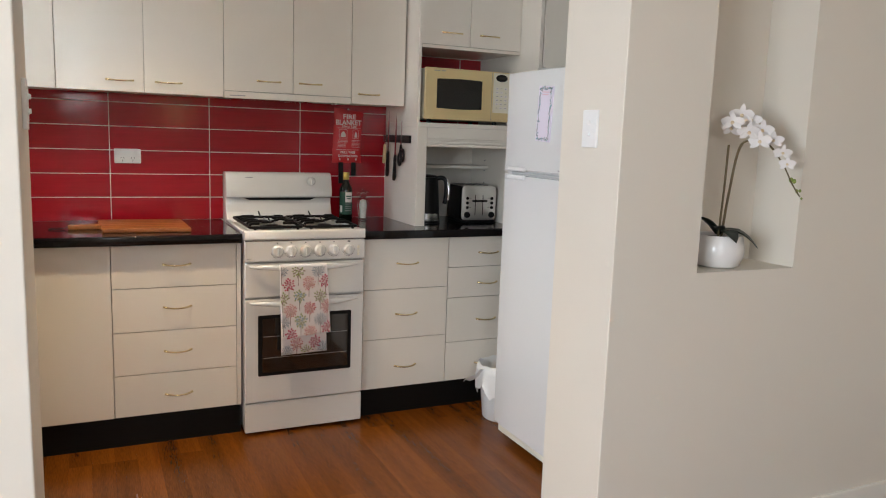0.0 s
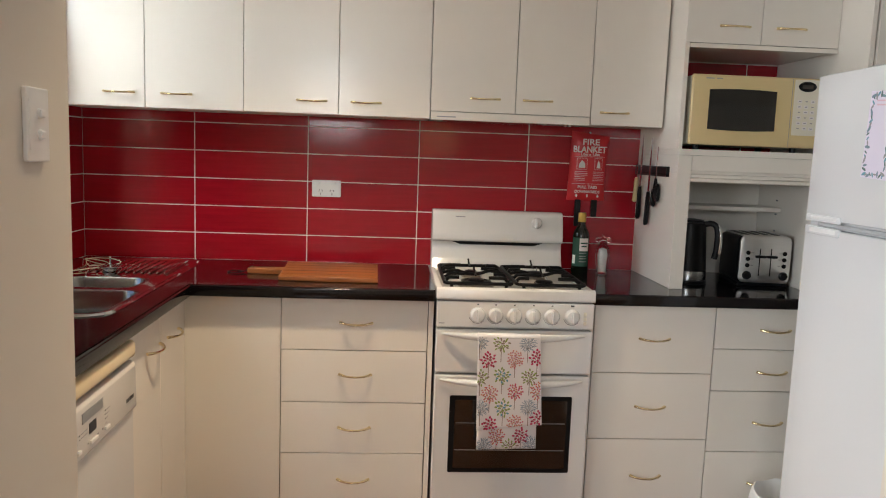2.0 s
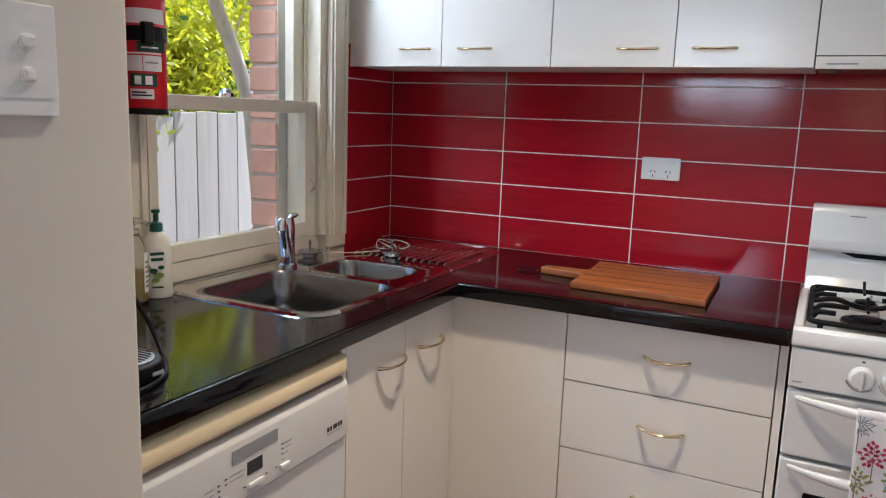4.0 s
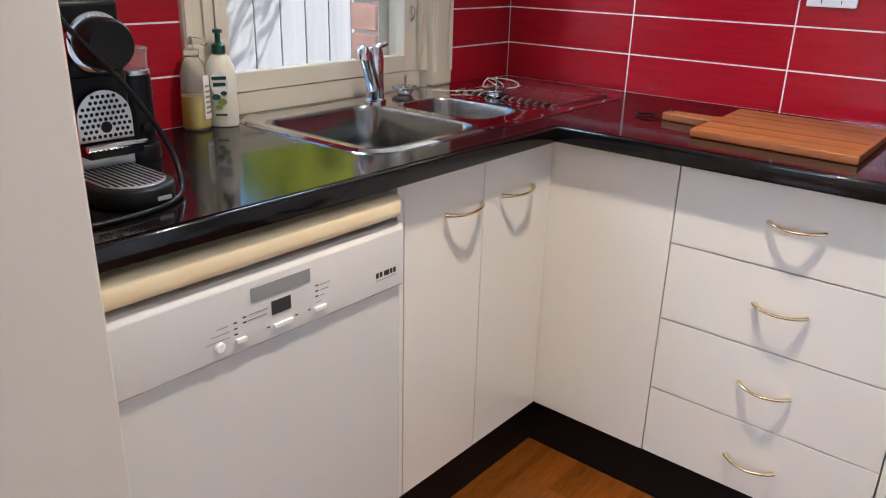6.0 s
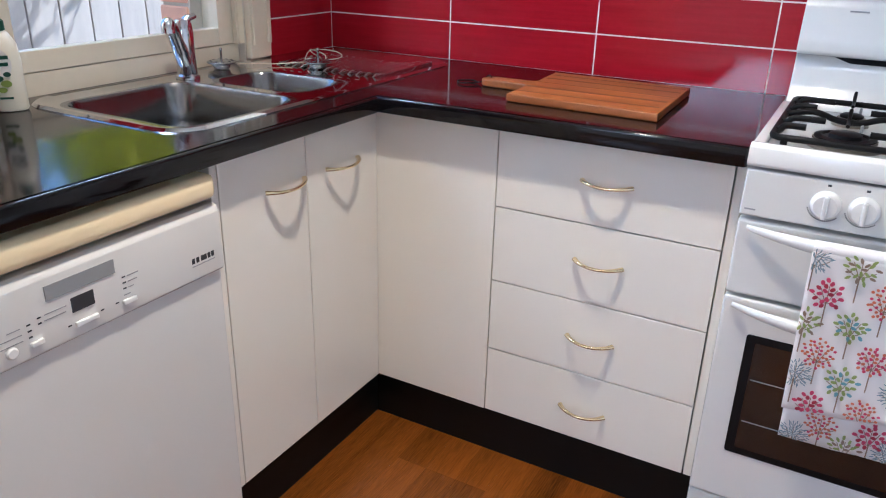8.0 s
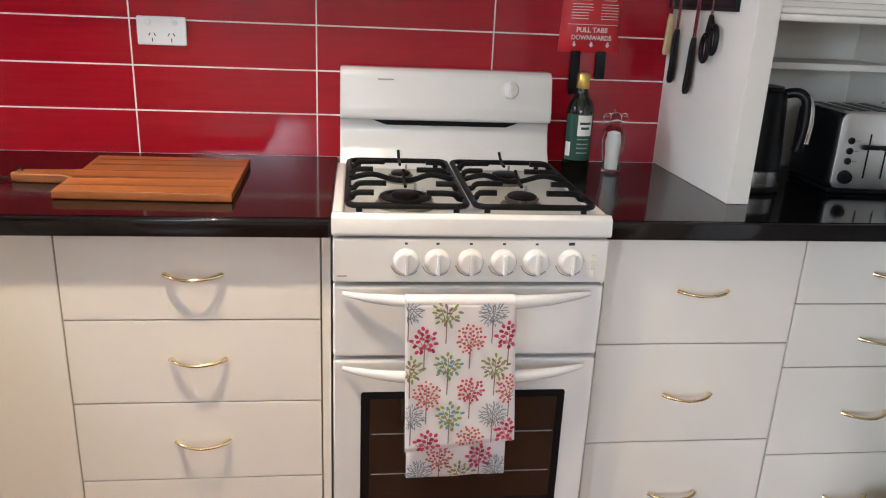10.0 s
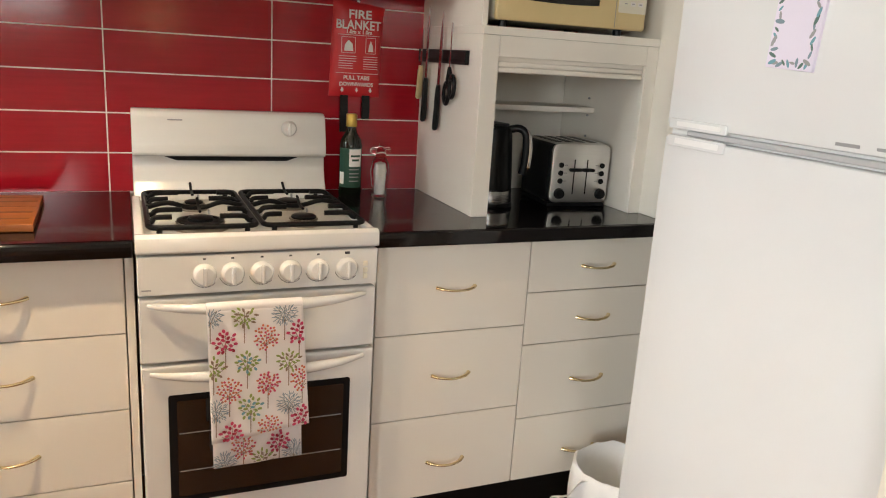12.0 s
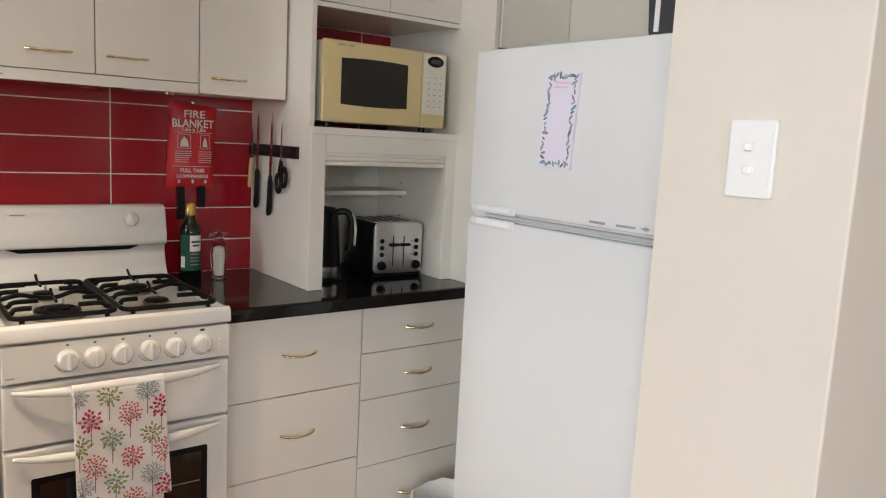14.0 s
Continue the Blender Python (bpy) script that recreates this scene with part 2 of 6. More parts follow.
def lathe(profile, at=(0, 0, 0), seg=32, axis="z"):
    """Turned body: profile of (radius, height)."""
    bm = bmesh.new()
    rings = []
    for r, z in profile:
        if r < 1e-5:
            rings.append([bm.verts.new((0, 0, z))])
        else:
            rings.append([bm.verts.new((r * math.cos(2 * math.pi * i / seg), r * math.sin(2 * math.pi * i / seg), z)) for i in range(seg)])
    for a, b in zip(rings, rings[1:]):
        for i in range(seg):
            j = (i + 1) % seg
            quad = [a[i % len(a)], a[j % len(a)], b[j % len(b)], b[i % len(b)]]
            quad = list(dict.fromkeys(quad))
            if len(quad) > 2:
                bm.faces.new(quad)
    for ring, flip in ((rings[0], True), (rings[-1], False)):
        if len(ring) > 2:
            bm.faces.new(ring[::-1] if flip else ring)
    turn = {"z": Matrix.Identity(4), "x": pose(0, 0, 0, 0, 90, 0), "y": pose(0, 0, 0, -90, 0, 0), "-x": pose(0, 0, 0, 0, -90, 0), "-y": pose(0, 0, 0, 90, 0, 0)}[axis]
    bm.transform(Matrix.Translation(at) @ turn)
    bmesh.ops.recalc_face_normals(bm, faces=bm.faces[:])
    return bm


def tube(points, r, seg=10, flat=1.0, closed=False):
    """A round bar swept along points; r may be one radius or one a point."""
    pts = [Vector(p) for p in points]
    rs = r if isinstance(r, (list, tuple)) else [r] * len(pts)
    bm = bmesh.new()
    rings, side = [], None
    for i, p in enumerate(pts):
        a, b = pts[max(i - 1, 0)], pts[min(i + 1, len(pts) - 1)]
        d = (b - a).normalized()
        if side is None:
            side = d.orthogonal().normalized() if abs(d.z) > 0.9 else d.cross(Vector((0, 0, 1))).normalized()
        side = (side - d * side.dot(d)).normalized()
        up = d.cross(side)
        rings.append([bm.verts.new(p + rs[i] * (side * math.cos(2 * math.pi * k / seg) + up * flat * math.sin(2 * math.pi * k / seg))) for k in range(seg)])
    for a, b in zip(rings, rings[1:]):
        for k in range(seg):
            bm.faces.new((a[k], a[(k + 1) % seg], b[(k + 1) % seg], b[k]))
    bm.faces.new(rings[0][::-1])
    bm.faces.new(rings[-1])
    bmesh.ops.recalc_face_normals(bm, faces=bm.faces[:])
    return bm


def arc(points, n=6):
    """A smooth line through points."""
    p = [Vector(q) for q in points]
    out = []
    for i in range(len(p) - 1):
        a, b, c, d = p[max(i - 1, 0)], p[i], p[i + 1], p[min(i + 2, len(p) - 1)]
        for k in range(n):
            t = k / n
            out.append(0.5 * ((2 * b) + (c - a) * t + (2 * a - 5 * b + 4 * c - d) * t * t + (3 * b - a - 3 * c + d) * t ** 3))
    return out + [p[-1]]


def slab(outline, z0, z1, bevel=0.0, seg=2):
    """A flat body with the given outline in x, y."""
    bm = bmesh.new()
    lo = [bm.verts.new((x, y, z0)) for x, y in outline]
    hi = [bm.verts.new((x, y, z1)) for x, y in outline]
    n = len(lo)
    bm.faces.new(lo[::-1])
    bm.faces.new(hi)
    for i in range(n):
        bm.faces.new((lo[i], lo[(i + 1) % n], hi[(i + 1) % n], hi[i]))
    bmesh.ops.recalc_face_normals(bm, faces=bm.faces[:])
    if bevel:
        rim = [e for e in bm.edges if abs(e.verts[0].co.z - e.verts[1].co.z) < 1e-6]
        bmesh.ops.bevel(bm, geom=rim, offset=bevel, segments=seg, affect="EDGES", profile=0.5)
    return bm


def rounded(x0, x1, y0, y1, r, n=6):
    out = []
    for cx, cy, a in ((x1 - r, y1 - r, 0), (x0 + r, y1 - r, 90), (x0 + r, y0 + r, 180), (x1 - r, y0 + r, 270)):
        out += [(cx + r * math.cos(radians(a + 90 * k / n)), cy + r * math.sin(radians(a + 90 * k / n))) for k in range(n + 1)]
    return out


FACE_Y = pose(0, 0, 0, 90, 0, 0)          # a slab drawn in x, z, thick towards -y
FACE_X = pose(0, 0, 0, 90, 0, 90)         # drawn in y, z, thick towards +x
FACE_XN = pose(0, 0, 0, 90, 0, -90)       # drawn in -y, z, thick towards -x


def on_front(outline, y, thick, bevel=0.0):
    """A plate on a face that looks to -y: outline in x, z."""
    bm = slab(outline, 0, thick, bevel)
    bm.transform(Matrix.Translation((0, y, 0)) @ FACE_Y)
    return bm


def on_side(outline, x, thick, bevel=0.0):
    """A plate on a face that looks to +x: outline in y, z."""
    bm = slab(outline, 0, thick, bevel)
    bm.transform(Matrix.Translation((x, 0, 0)) @ FACE_X)
    return bm


def on_side_n(outline, x, thick, bevel=0.0):
    """A plate on a face that looks to -x: outline in y, z."""
    bm = slab([(-a, b) for a, b in outline], 0, thick, bevel)
    bm.transform(Matrix.Translation((x, 0, 0)) @ FACE_XN)
    return bm


def text_mesh(body, size, m, squash=1.0, thick=0.0004):
    """Raised lettering in the built-in font, lying in x, y before m."""
    cu = bpy.data.curves.new("lettering", "FONT")
    cu.body, cu.size, cu.align_x, cu.align_y, cu.extrude, cu.resolution_u = body, size, "CENTER", "CENTER", thick, 3
    cu.offset = size * 0.022
    ob = bpy.data.objects.new("lettering", cu)
    me = bpy.data.meshes.new_from_object(ob)
    bpy.data.objects.remove(ob)
    bpy.data.curves.remove(cu)
    bm = bmesh.new()
    bm.from_mesh(me)
    bpy.data.meshes.remove(me)
    bm.transform(m @ Matrix.Diagonal((squash, 1, 1, 1)))
    return bm


def bow_handle(parent, centre, along, out, length=0.108):
    """A thin bowed brass handle: two feet and a bar that swells outwards and sags."""
    c, a, o = Vector(centre), Vector(along), Vector(out)
    pts, rs = [], []
    for i in range(13):
        t = i / 12 * 2 - 1
        pts.append(c + a * (length / 2 * t) + o * (0.004 + 0.026 * (1 - t * t) ** 0.8) + Vector((0, 0, -0.003 * (1 - t * t))))
        rs.append(0.0042 + 0.0022 * abs(t) ** 3)
    return smooth(part("handle", tube(pts, rs, 8, 0.8), M_BRASS, parent, "thin bowed brass handle"), 60)


# ---- large structure ----
X_WIN, X_RIGHT, Y_BACK, H_CEIL = -0.79, 2.34, 4.20, 2.45
Y_N0, Y_N1 = 2.151, 2.462
X_L, X_R = -0.124, 1.409

floor = structure("floor", merge(box(-2.82, 3.42, -2.62, 2.47, -0.25, -0.021), box(-0.92, 2.46, 2.471, 4.4, -0.25, -0.021)), M_KICK, "dark gaps under varnished hardwood floorboards")
structure("ceiling", merge(box(-2.82, 3.42, -2.62, 2.474, H_CEIL, H_CEIL + 0.15), box(-0.92, 2.46, 2.475, 4.4, H_CEIL, H_CEIL + 0.15)), M_CEIL, "plain white ceiling")
wall_back = structure("wall_north", box(X_WIN - 0.11, 2.46, Y_BACK, Y_BACK + 0.2, 0, H_CEIL), M_WALL, "cream painted kitchen wall behind the stove")
structure("wall_east_kitchen", box(X_RIGHT, X_RIGHT + 0.12, Y_N1, Y_BACK, 0, H_CEIL), M_WALL, "cream painted wall beside the fridge")
# window wall, with the opening left free
WY0, WY1, WZ0, WZ1 = 3.075, 3.80, 0.855, 2.02
ww = [box(X_WIN - 0.11, X_WIN, Y_N1, WY0, 0, H_CEIL), box(X_WIN - 0.11, X_WIN, WY1, Y_BACK, 0, H_CEIL),
      box(X_WIN - 0.11, X_WIN, WY0, WY1, 0, WZ0), box(X_WIN - 0.11, X_WIN, WY0, WY1, WZ1, H_CEIL)]
wall_win = structure("wall_west", merge(*ww), M_WALL, "cream painted wall around the sink window")
structure("wall_divider_west", box(-2.7, X_L, Y_N0 + 0.027, Y_N1 + 0.012, 0, H_CEIL, 0.004), M_WALL, "cream painted wall end beside the kitchen opening")
NX0, NX1, NZ0, NZ1, NY = 1.738, 2.165, 0.94, 2.12, 2.345


def niche_wall():
    """One wall body with a recess pressed into its face."""
    xs, zs = (X_R, NX0, NX1, 3.3), (0, NZ0, NZ1, H_CEIL)
    bm = bmesh.new()
    f = [[bm.verts.new((x, Y_N0, z)) for z in zs] for x in xs]
    b = [[bm.verts.new((x, Y_N1, z)) for z in (0, H_CEIL)] for x in (X_R, 3.3)]
    r = [[bm.verts.new((x, NY, z)) for z in (NZ0, NZ1)] for x in (NX0, NX1)]
    for i in range(3):
        for j in range(3):
            if (i, j) != (1, 1):
                bm.faces.new((f[i][j], f[i + 1][j], f[i + 1][j + 1], f[i][j + 1]))
    ring, deep = (f[1][1], f[2][1], f[2][2], f[1][2]), (r[0][0], r[1][0], r[1][1], r[0][1])
    for i in range(4):
        bm.faces.new((ring[i], ring[(i + 1) % 4], deep[(i + 1) % 4], deep[i]))
    bm.faces.new(deep)
    bm.faces.new((b[0][0], b[0][1], b[1][1], b[1][0]))
    bm.faces.new((f[0][0], f[0][1], f[0][2], f[0][3], b[0][1], b[0][0]))
    bm.faces.new((f[3][0], f[3][1], f[3][2], f[3][3], b[1][1], b[1][0]))
    bm.faces.new((f[0][0], f[1][0], f[2][0], f[3][0], b[1][0], b[0][0]))
    bm.faces.new((f[0][3], f[1][3], f[2][3], f[3][3], b[1][1], b[0][1]))
    bmesh.ops.recalc_face_normals(bm, faces=bm.faces[:])
    soft = [e for e in bm.edges if all(v.co.y == f[0][0].co.y and v.co.x == f[0][0].co.x for v in e.verts)]
    bmesh.ops.bevel(bm, geom=soft, offset=0.004, segments=3, affect="EDGES", profile=0.5)
    return bm


structure("wall_divider_east", niche_wall(), M_WALL, "cream painted wall with a tall display niche")
structure("baseboard", box(X_R + 0.62, 3.3, Y_N0 - 0.014, Y_N0 - 0.0005, 0, 0.072, 0.003), M_SKIRT, "low white skirting board")
# the two high openings are made up to hold the south fill lamps
structure("wall_south", merge(box(-2.7, -1.03, -2.62, -2.5, 0, H_CEIL), box(-0.01, 3.3, -2.62, -2.5, 0, H_CEIL), box(-1.03, -0.01, -2.62, -2.5, 2.40, H_CEIL), box(-0.575, -0.465, -2.62, -2.5, 1.58, 2.40), box(-1.03, -0.01, -2.62, -2.5, 0, 1.58)), M_WALL, "plain unseen living room wall with two high openings added for fill light")
structure("wall_east_living", box(3.3, 3.42, -2.5, Y_N0, 0, H_CEIL), M_WALL, "plain cream living room wall")
structure("wall_west_living", merge(box(-2.82, -2.7, -2.5, -1.0, 0, H_CEIL), box(-2.82, -2.7, 0.9, Y_N0, 0, H_CEIL), box(-2.82, -2.7, -1.0, 0.9, 0, 0.6), box(-2.82, -2.7, -1.0, 0.9, 2.15, H_CEIL)), M_WALL, "plain cream living room wall with a window opening")

# ---- cabinets ----
CF_Y, CF_X, CT, CB = 3.645, -0.247, 0.858, 0.132
GAP = 0.0014
structure("kickboard", box(CF_X - 0.016, 0.588, CF_Y + 0.016, CF_Y + 0.03, 0, CB - 0.001), M_KICK, "black plinth under the base cabinets")
structure("kickboard", box(1.142, 2.02, CF_Y + 0.016, CF_Y + 0.03, 0, CB - 0.001), M_KICK, "black plinth under the base cabinets")
structure("kickboard", box(CF_X - 0.03, CF_X - 0.0165, 3.105, CF_Y + 0.03, 0, CB - 0.001), M_KICK, "black plinth under the sink cabinet")


def drawer_unit(x0, x1, lines, label, handles):
    t = thing("drawer_unit", ((x0 + x1) / 2, 3.9, CB), label, "drawers", "base drawer units")
    part("body", box(x0 + 0.001, x1 - 0.001, CF_Y + 0.0185, Y_BACK - 0.02, CB, CT), M_CABIN, t)
    for (lo, hi), (hx, hz) in zip(zip(lines, lines[1:]), handles):
        d = part("drawer_front", box(x0 + GAP, x1 - GAP, CF_Y, CF_Y + 0.017, lo + GAP, hi - GAP, 0.0012), M_CAB, t)
        bow_handle(d, (hx, CF_Y - 0.0005, hz), (1, 0, 0), (0, -1, 0))
    return t


drawer_unit(0.073, 0.570, (CB, 0.311, 0.494, 0.678, CT), "off-white four-drawer base cabinet with brass handles", [(0.326, z) for z in (0.218, 0.406, 0.595, 0.776)])
drawer_unit(1.149, 1.582, (CB, 0.374, 0.616, CT), "off-white three-drawer base cabinet beside the stove", [(1.366, z) for z in (0.240, 0.496, 0.741)])
drawer_unit(1.583, 2.018, (CB, 0.330, 0.555, 0.708, CT), "off-white four-drawer base cabinet beside the fridge", [(1.800, z) for z in (0.215, 0.442, 0.628, 0.780)])
structure("trim", box(2.0200, X_RIGHT - 0.001, CF_Y + 0.001, CF_Y + 0.018, CB, CT, 0.001), M_CAB, "off-white filler panel between the drawers and the wall")
structure("kickboard", box(2.0205, X_RIGHT - 0.001, CF_Y + 0.016, CF_Y + 0.03, 0, CB - 0.001), M_KICK, "black plinth under the filler panel")
structure("trim", box(0.5715, 0.589, CF_Y + 0.002, Y_BACK - 0.02, CB, CT, 0.001), M_CAB, "narrow off-white end panel beside the stove")
structure("trim", box(1.134, 1.1475, CF_Y + 0.002, Y_BACK - 0.02, CB, CT, 0.001), M_CAB, "narrow off-white end panel beside the stove")
t = thing("corner_cabinet", (-0.1, 3.9, CB), "off-white corner base cabinet with a plain fixed panel", "cabinet")
part("body", box(CF_X + 0.004, 0.070, CF_Y + 0.0185, Y_BACK - 0.02, CB, CT), M_CABIN, t)
part("front_panel", box(CF_X - 0.012, 0.073 - GAP, CF_Y, CF_Y + 0.017, CB, CT, 0.0012), M_CAB, t)
t = thing("sink_cabinet", (-0.5, 3.38, CB), "off-white two-door base cabinet under the sink", "cabinet")
part("body", merge(box(-0.76, CF_X - 0.019, 3.115, 3.131, CB, CT), box(-0.76, CF_X - 0.019, 3.131, CF_Y - 0.002, CB, CB + 0.016), box(-0.76, -0.744, 3.131, CF_Y - 0.002, CB + 0.016, CT)), M_CABIN, t)
part("filler_strip", box(CF_X - 0.017, CF_X, 3.1035, 3.121, CB, CT, 0.0012), M_CAB, t)
for y0, y1, hy in ((3.122, 3.376, 3.302), (3.376, CF_Y, 3.497)):
    d = part("door", box(CF_X - 0.017, CF_X, y0 + GAP, y1 - GAP, CB, CT, 0.0012), M_CAB, t)
    bow_handle(d, (CF_X + 0.0005, hy, 0.764), (0, 1, 0), (1, 0, 0), 0.122)

# worktops: the sink run has its cut-out
ZT, TT = 0.90, 0.038


def worktop_body():
    """The L-shaped top with the cut-out for the sink."""
    outer = [(X_WIN + 0.012, Y_N1 + 0.014), (-0.226, Y_N1 + 0.014), (-0.226, 3.617), (0.590, 3.617), (0.590, Y_BACK - 0.010), (X_WIN + 0.012, Y_BACK - 0.010), (X_WIN + 0.012, 3.797), (-0.8135, 3.797), (-0.8135, 3.080), (X_WIN + 0.012, 3.080)]
    hole = [(SX0, SY0), (SX1, SY0), (SX1, SY1), (SX0, SY1)]
    bm = bmesh.new()
    for z in (ZT - TT, ZT):
        edges = []
        for loop in (outer, hole):
            v = [bm.verts.new((x, y, z)) for x, y in loop]
            edges += [bm.edges.new((v[i], v[(i + 1) % len(v)])) for i in range(len(v))]
        bmesh.ops.triangle_fill(bm, use_beauty=True, edges=edges)
    low = {(round(v.co.x, 4), round(v.co.y, 4)): v for v in bm.verts if v.co.z < ZT - 0.001}
    high = {(round(v.co.x, 4), round(v.co.y, 4)): v for v in bm.verts if v.co.z > ZT - 0.001}
    for loop in (outer, hole):
        k = [(round(x, 4), round(y, 4)) for x, y in loop]
        for i in range(len(k)):
            j = (i + 1) % len(k)
            bm.faces.new((low[k[i]], low[k[j]], high[k[j]], high[k[i]]))
    bmesh.ops.recalc_face_normals(bm, faces=bm.faces[:])
    return bm


SX0, SX1, SY0, SY1 = -0.712, -0.326, 3.130, 3.712
t = thing("worktop", (-0.4, 3.6, ZT - TT), "polished black laminate L-shaped worktop with rounded front edge", "worktop")
part("top", worktop_body(), M_TOP, t)
smooth(part("front_edge", merge(box(-0.226, -0.214, Y_N1 + 0.014, 3.605, ZT - TT, ZT - 0.0006, 0.005, 3), box(-0.226, 0.590, 3.605, 3.617, ZT - TT, ZT - 0.0006, 0.005, 3)), M_TOP, t))
t = thing("worktop", (1.6, 3.9, ZT - TT), "short polished black worktop beside the stove", "worktop")
part("top", box(1.132, 2.018, 3.617, Y_BACK - 0.010, ZT - TT, ZT), M_TOP, t)
smooth(part("front_edge", box(1.132, 2.018, 3.605, 3.617, ZT - TT, ZT - 0.0006, 0.005, 3), M_TOP, t))

# upper cabinets
UY, UB, UT = 3.92, 1.483, 2.18
UX = (-0.787, -0.455, -0.108, 0.232, 0.566, 0.880, 1.163, 1.440)
structure("trim", box(X_WIN, 2.335, UY + 0.03, Y_BACK - 0.002, UT + 0.002, H_CEIL), M_WALL, "plain bulkhead above the wall cabinets")
for k, (cols, low, hx, hz, lab) in enumerate((((0, 1, 2), UB, (-0.544, -0.343), 1.535, "off-white two-door wall cabinet beside the window"), ((2, 3, 4), UB, (0.136, 0.332), 1.531, "off-white two-door wall cabinet above the worktop"),
                                             ((4, 5, 6), 1.512, (0.767, 0.962), 1.562, "off-white two-door wall cabinet above the range hood"), ((6, 7), UB, (1.252,), 1.530, "narrow off-white wall cabinet above the fire blanket"))):
    x0, x1 = UX[cols[0]], UX[cols[-1]]
    t = thing("wall_cabinet", ((x0 + x1) / 2, 4.05, low), lab, "cabinet", "wall cabinets")
    part("body", box(x0 + 0.001, x1 - 0.001, UY + 0.018, Y_BACK - 0.012, low + 0.002, UT), M_CABIN, t)
    for (a, b), h in zip(zip(cols, cols[1:]), hx):
        d = part("door", box(UX[a] + GAP, UX[b] - GAP, UY, UY + 0.017, low, UT, 0.0012), M_CAB, t)
        bow_handle(d, (h, UY - 0.0005, hz), (1, 0, 0), (0, -1, 0), 0.105)
t = thing("range_hood", (0.86, 4.05, 1.48), "slim white slide-out range hood under the wall cabinet", "range hood")
part("fascia", box(0.568, 1.161, UY - 0.002, UY + 0.014, 1.480, 1.5095, 0.0015), M_CAB, t)
part("casing", box(0.572, 1.158, UY + 0.0145, Y_BACK - 0.03, 1.484, 1.511), M_GREY, t)
part("maker_plate", box(0.592, 0.660, UY - 0.003, UY - 0.002, 1.490, 1.494), M_GREYPRINT, t)
for x in (1.075, 1.092):
    smooth(part("switch", lathe([(0.0045, 0), (0.0045, 0.010), (0.003, 0.012)], (x, UY + 0.02, 1.473), 12), M_PLASTIC, t))
part("filter", box(0.62, 1.02, UY + 0.03, Y_BACK - 0.06, 1.481, 1.4835), M_STEEL, t)

# appliance tower
TX0, TX1, TY = 1.447, 2.003, 3.768
t = thing("appliance_cabinet", (1.73, 3.98, ZT), "off-white tall cabinet with microwave shelf and open roller shutter", "cabinet")
part("side_panel", box(TX0, TX0 + 0.016, TY + 0.002, Y_BACK - 0.002, ZT + 0.0005, UT, 0.0008), M_CAB, t)
part("side_panel", box(TX1, TX1 + 0.017, 3.585, Y_BACK - 0.002, ZT + 0.0005, UT, 0.0008), M_CAB, t)
part("stile", box(TX0 - 0.001, 1.496, TY - 0.014, TY + 0.0015, ZT + 0.0005, 1.383, 0.001), M_CAB, t)
part("stile", box(1.9635, TX1 - 0.0005, TY - 0.014, TY + 0.0015, ZT + 0.0005, 1.383, 0.001), M_CAB, t)
part("rail", box(1.4965, 1.963, TY - 0.014, TY + 0.0015, 1.329, 1.383, 0.001), M_CAB, t)
part("shelf", box(TX0 - 0.001, TX1 - 0.0005, TY - 0.016, Y_BACK - 0.012, 1.3835, 1.405, 0.001), M_CAB, t)
part("side_panel", box(TX0 + 0.0165, 1.4945, TY + 0.002, Y_BACK - 0.013, ZT + 0.0005, 1.383), M_CABIN, t)
part("side_panel", box(1.9655, TX1 - 0.0005, TY + 0.002, Y_BACK - 0.013, ZT + 0.0005, 1.383), M_CABIN, t)
part("back_panel", box(1.495, 1.965, Y_BACK - 0.016, Y_BACK - 0.0125, ZT + 0.0005, 1.383), M_CABIN, t)
part("inner_shelf", box(1.4955, 1.9645, 3.99, Y_BACK - 0.0165, 1.176, 1.192, 0.001), M_CABIN, t)
for x, z in ((1.9625, 1.166), (1.9625, 1.22), (1.9625, 1.10)):
    smooth(part("shelf_pin", lathe([(0.003, 0), (0.003, 0.006), (0.0015, 0.007)], (x, 4.02, z), 8, "-x"), M_GREY, t))
sh = part("roller_shutter", box(1.4985, 1.9615, TY - 0.004, TY + 0.010, 1.318, 1.3285), M_CAB, t)
for z0, z1 in ((1.2885, 1.303), (1.3035, 1.3175)):
    smooth(part("slat", box(1.4985, 1.9615, TY - 0.008, TY + 0.010, z0, z1, 0.005, 3), M_CAB, sh), 60)
part("niche_top", box(TX0 + 0.0165, TX1 - 0.0005, TY + 0.016, Y_BACK - 0.012, 1.766, 1.782), M_CAB, t)
part("bottom_rail", box(TX0 + 0.0165, TX1 - 0.0005, TY - 0.001, TY + 0.0155, 1.760, 1.7745, 0.001), M_CAB, t)
for x0, x1, hx in ((TX0 - 0.001, 1.717, 1.618), (1.717, TX1 - 0.0005, 1.822)):
    d = part("door", box(x0 + GAP, x1 - GAP, TY - 0.001, TY + 0.0155, 1.777, UT, 0.0012), M_CAB, t)
    bow_handle(d, (hx, TY - 0.0015, 1.836), (1, 0, 0), (0, -1, 0), 0.105)
t = thing("wall_cabinet", (2.18, 3.9, 1.69), "off-white wall cabinet above and behind the fridge", "cabinet", "wall cabinets")
part("body", box(2.024, X_RIGHT - 0.001, 3.600, Y_BACK - 0.002, 1.692, UT), M_CABIN, t)
part("door", box(2.027, X_RIGHT - 0.004, 3.582, 3.599, 1.690, UT, 0.0012), M_CAB, t)


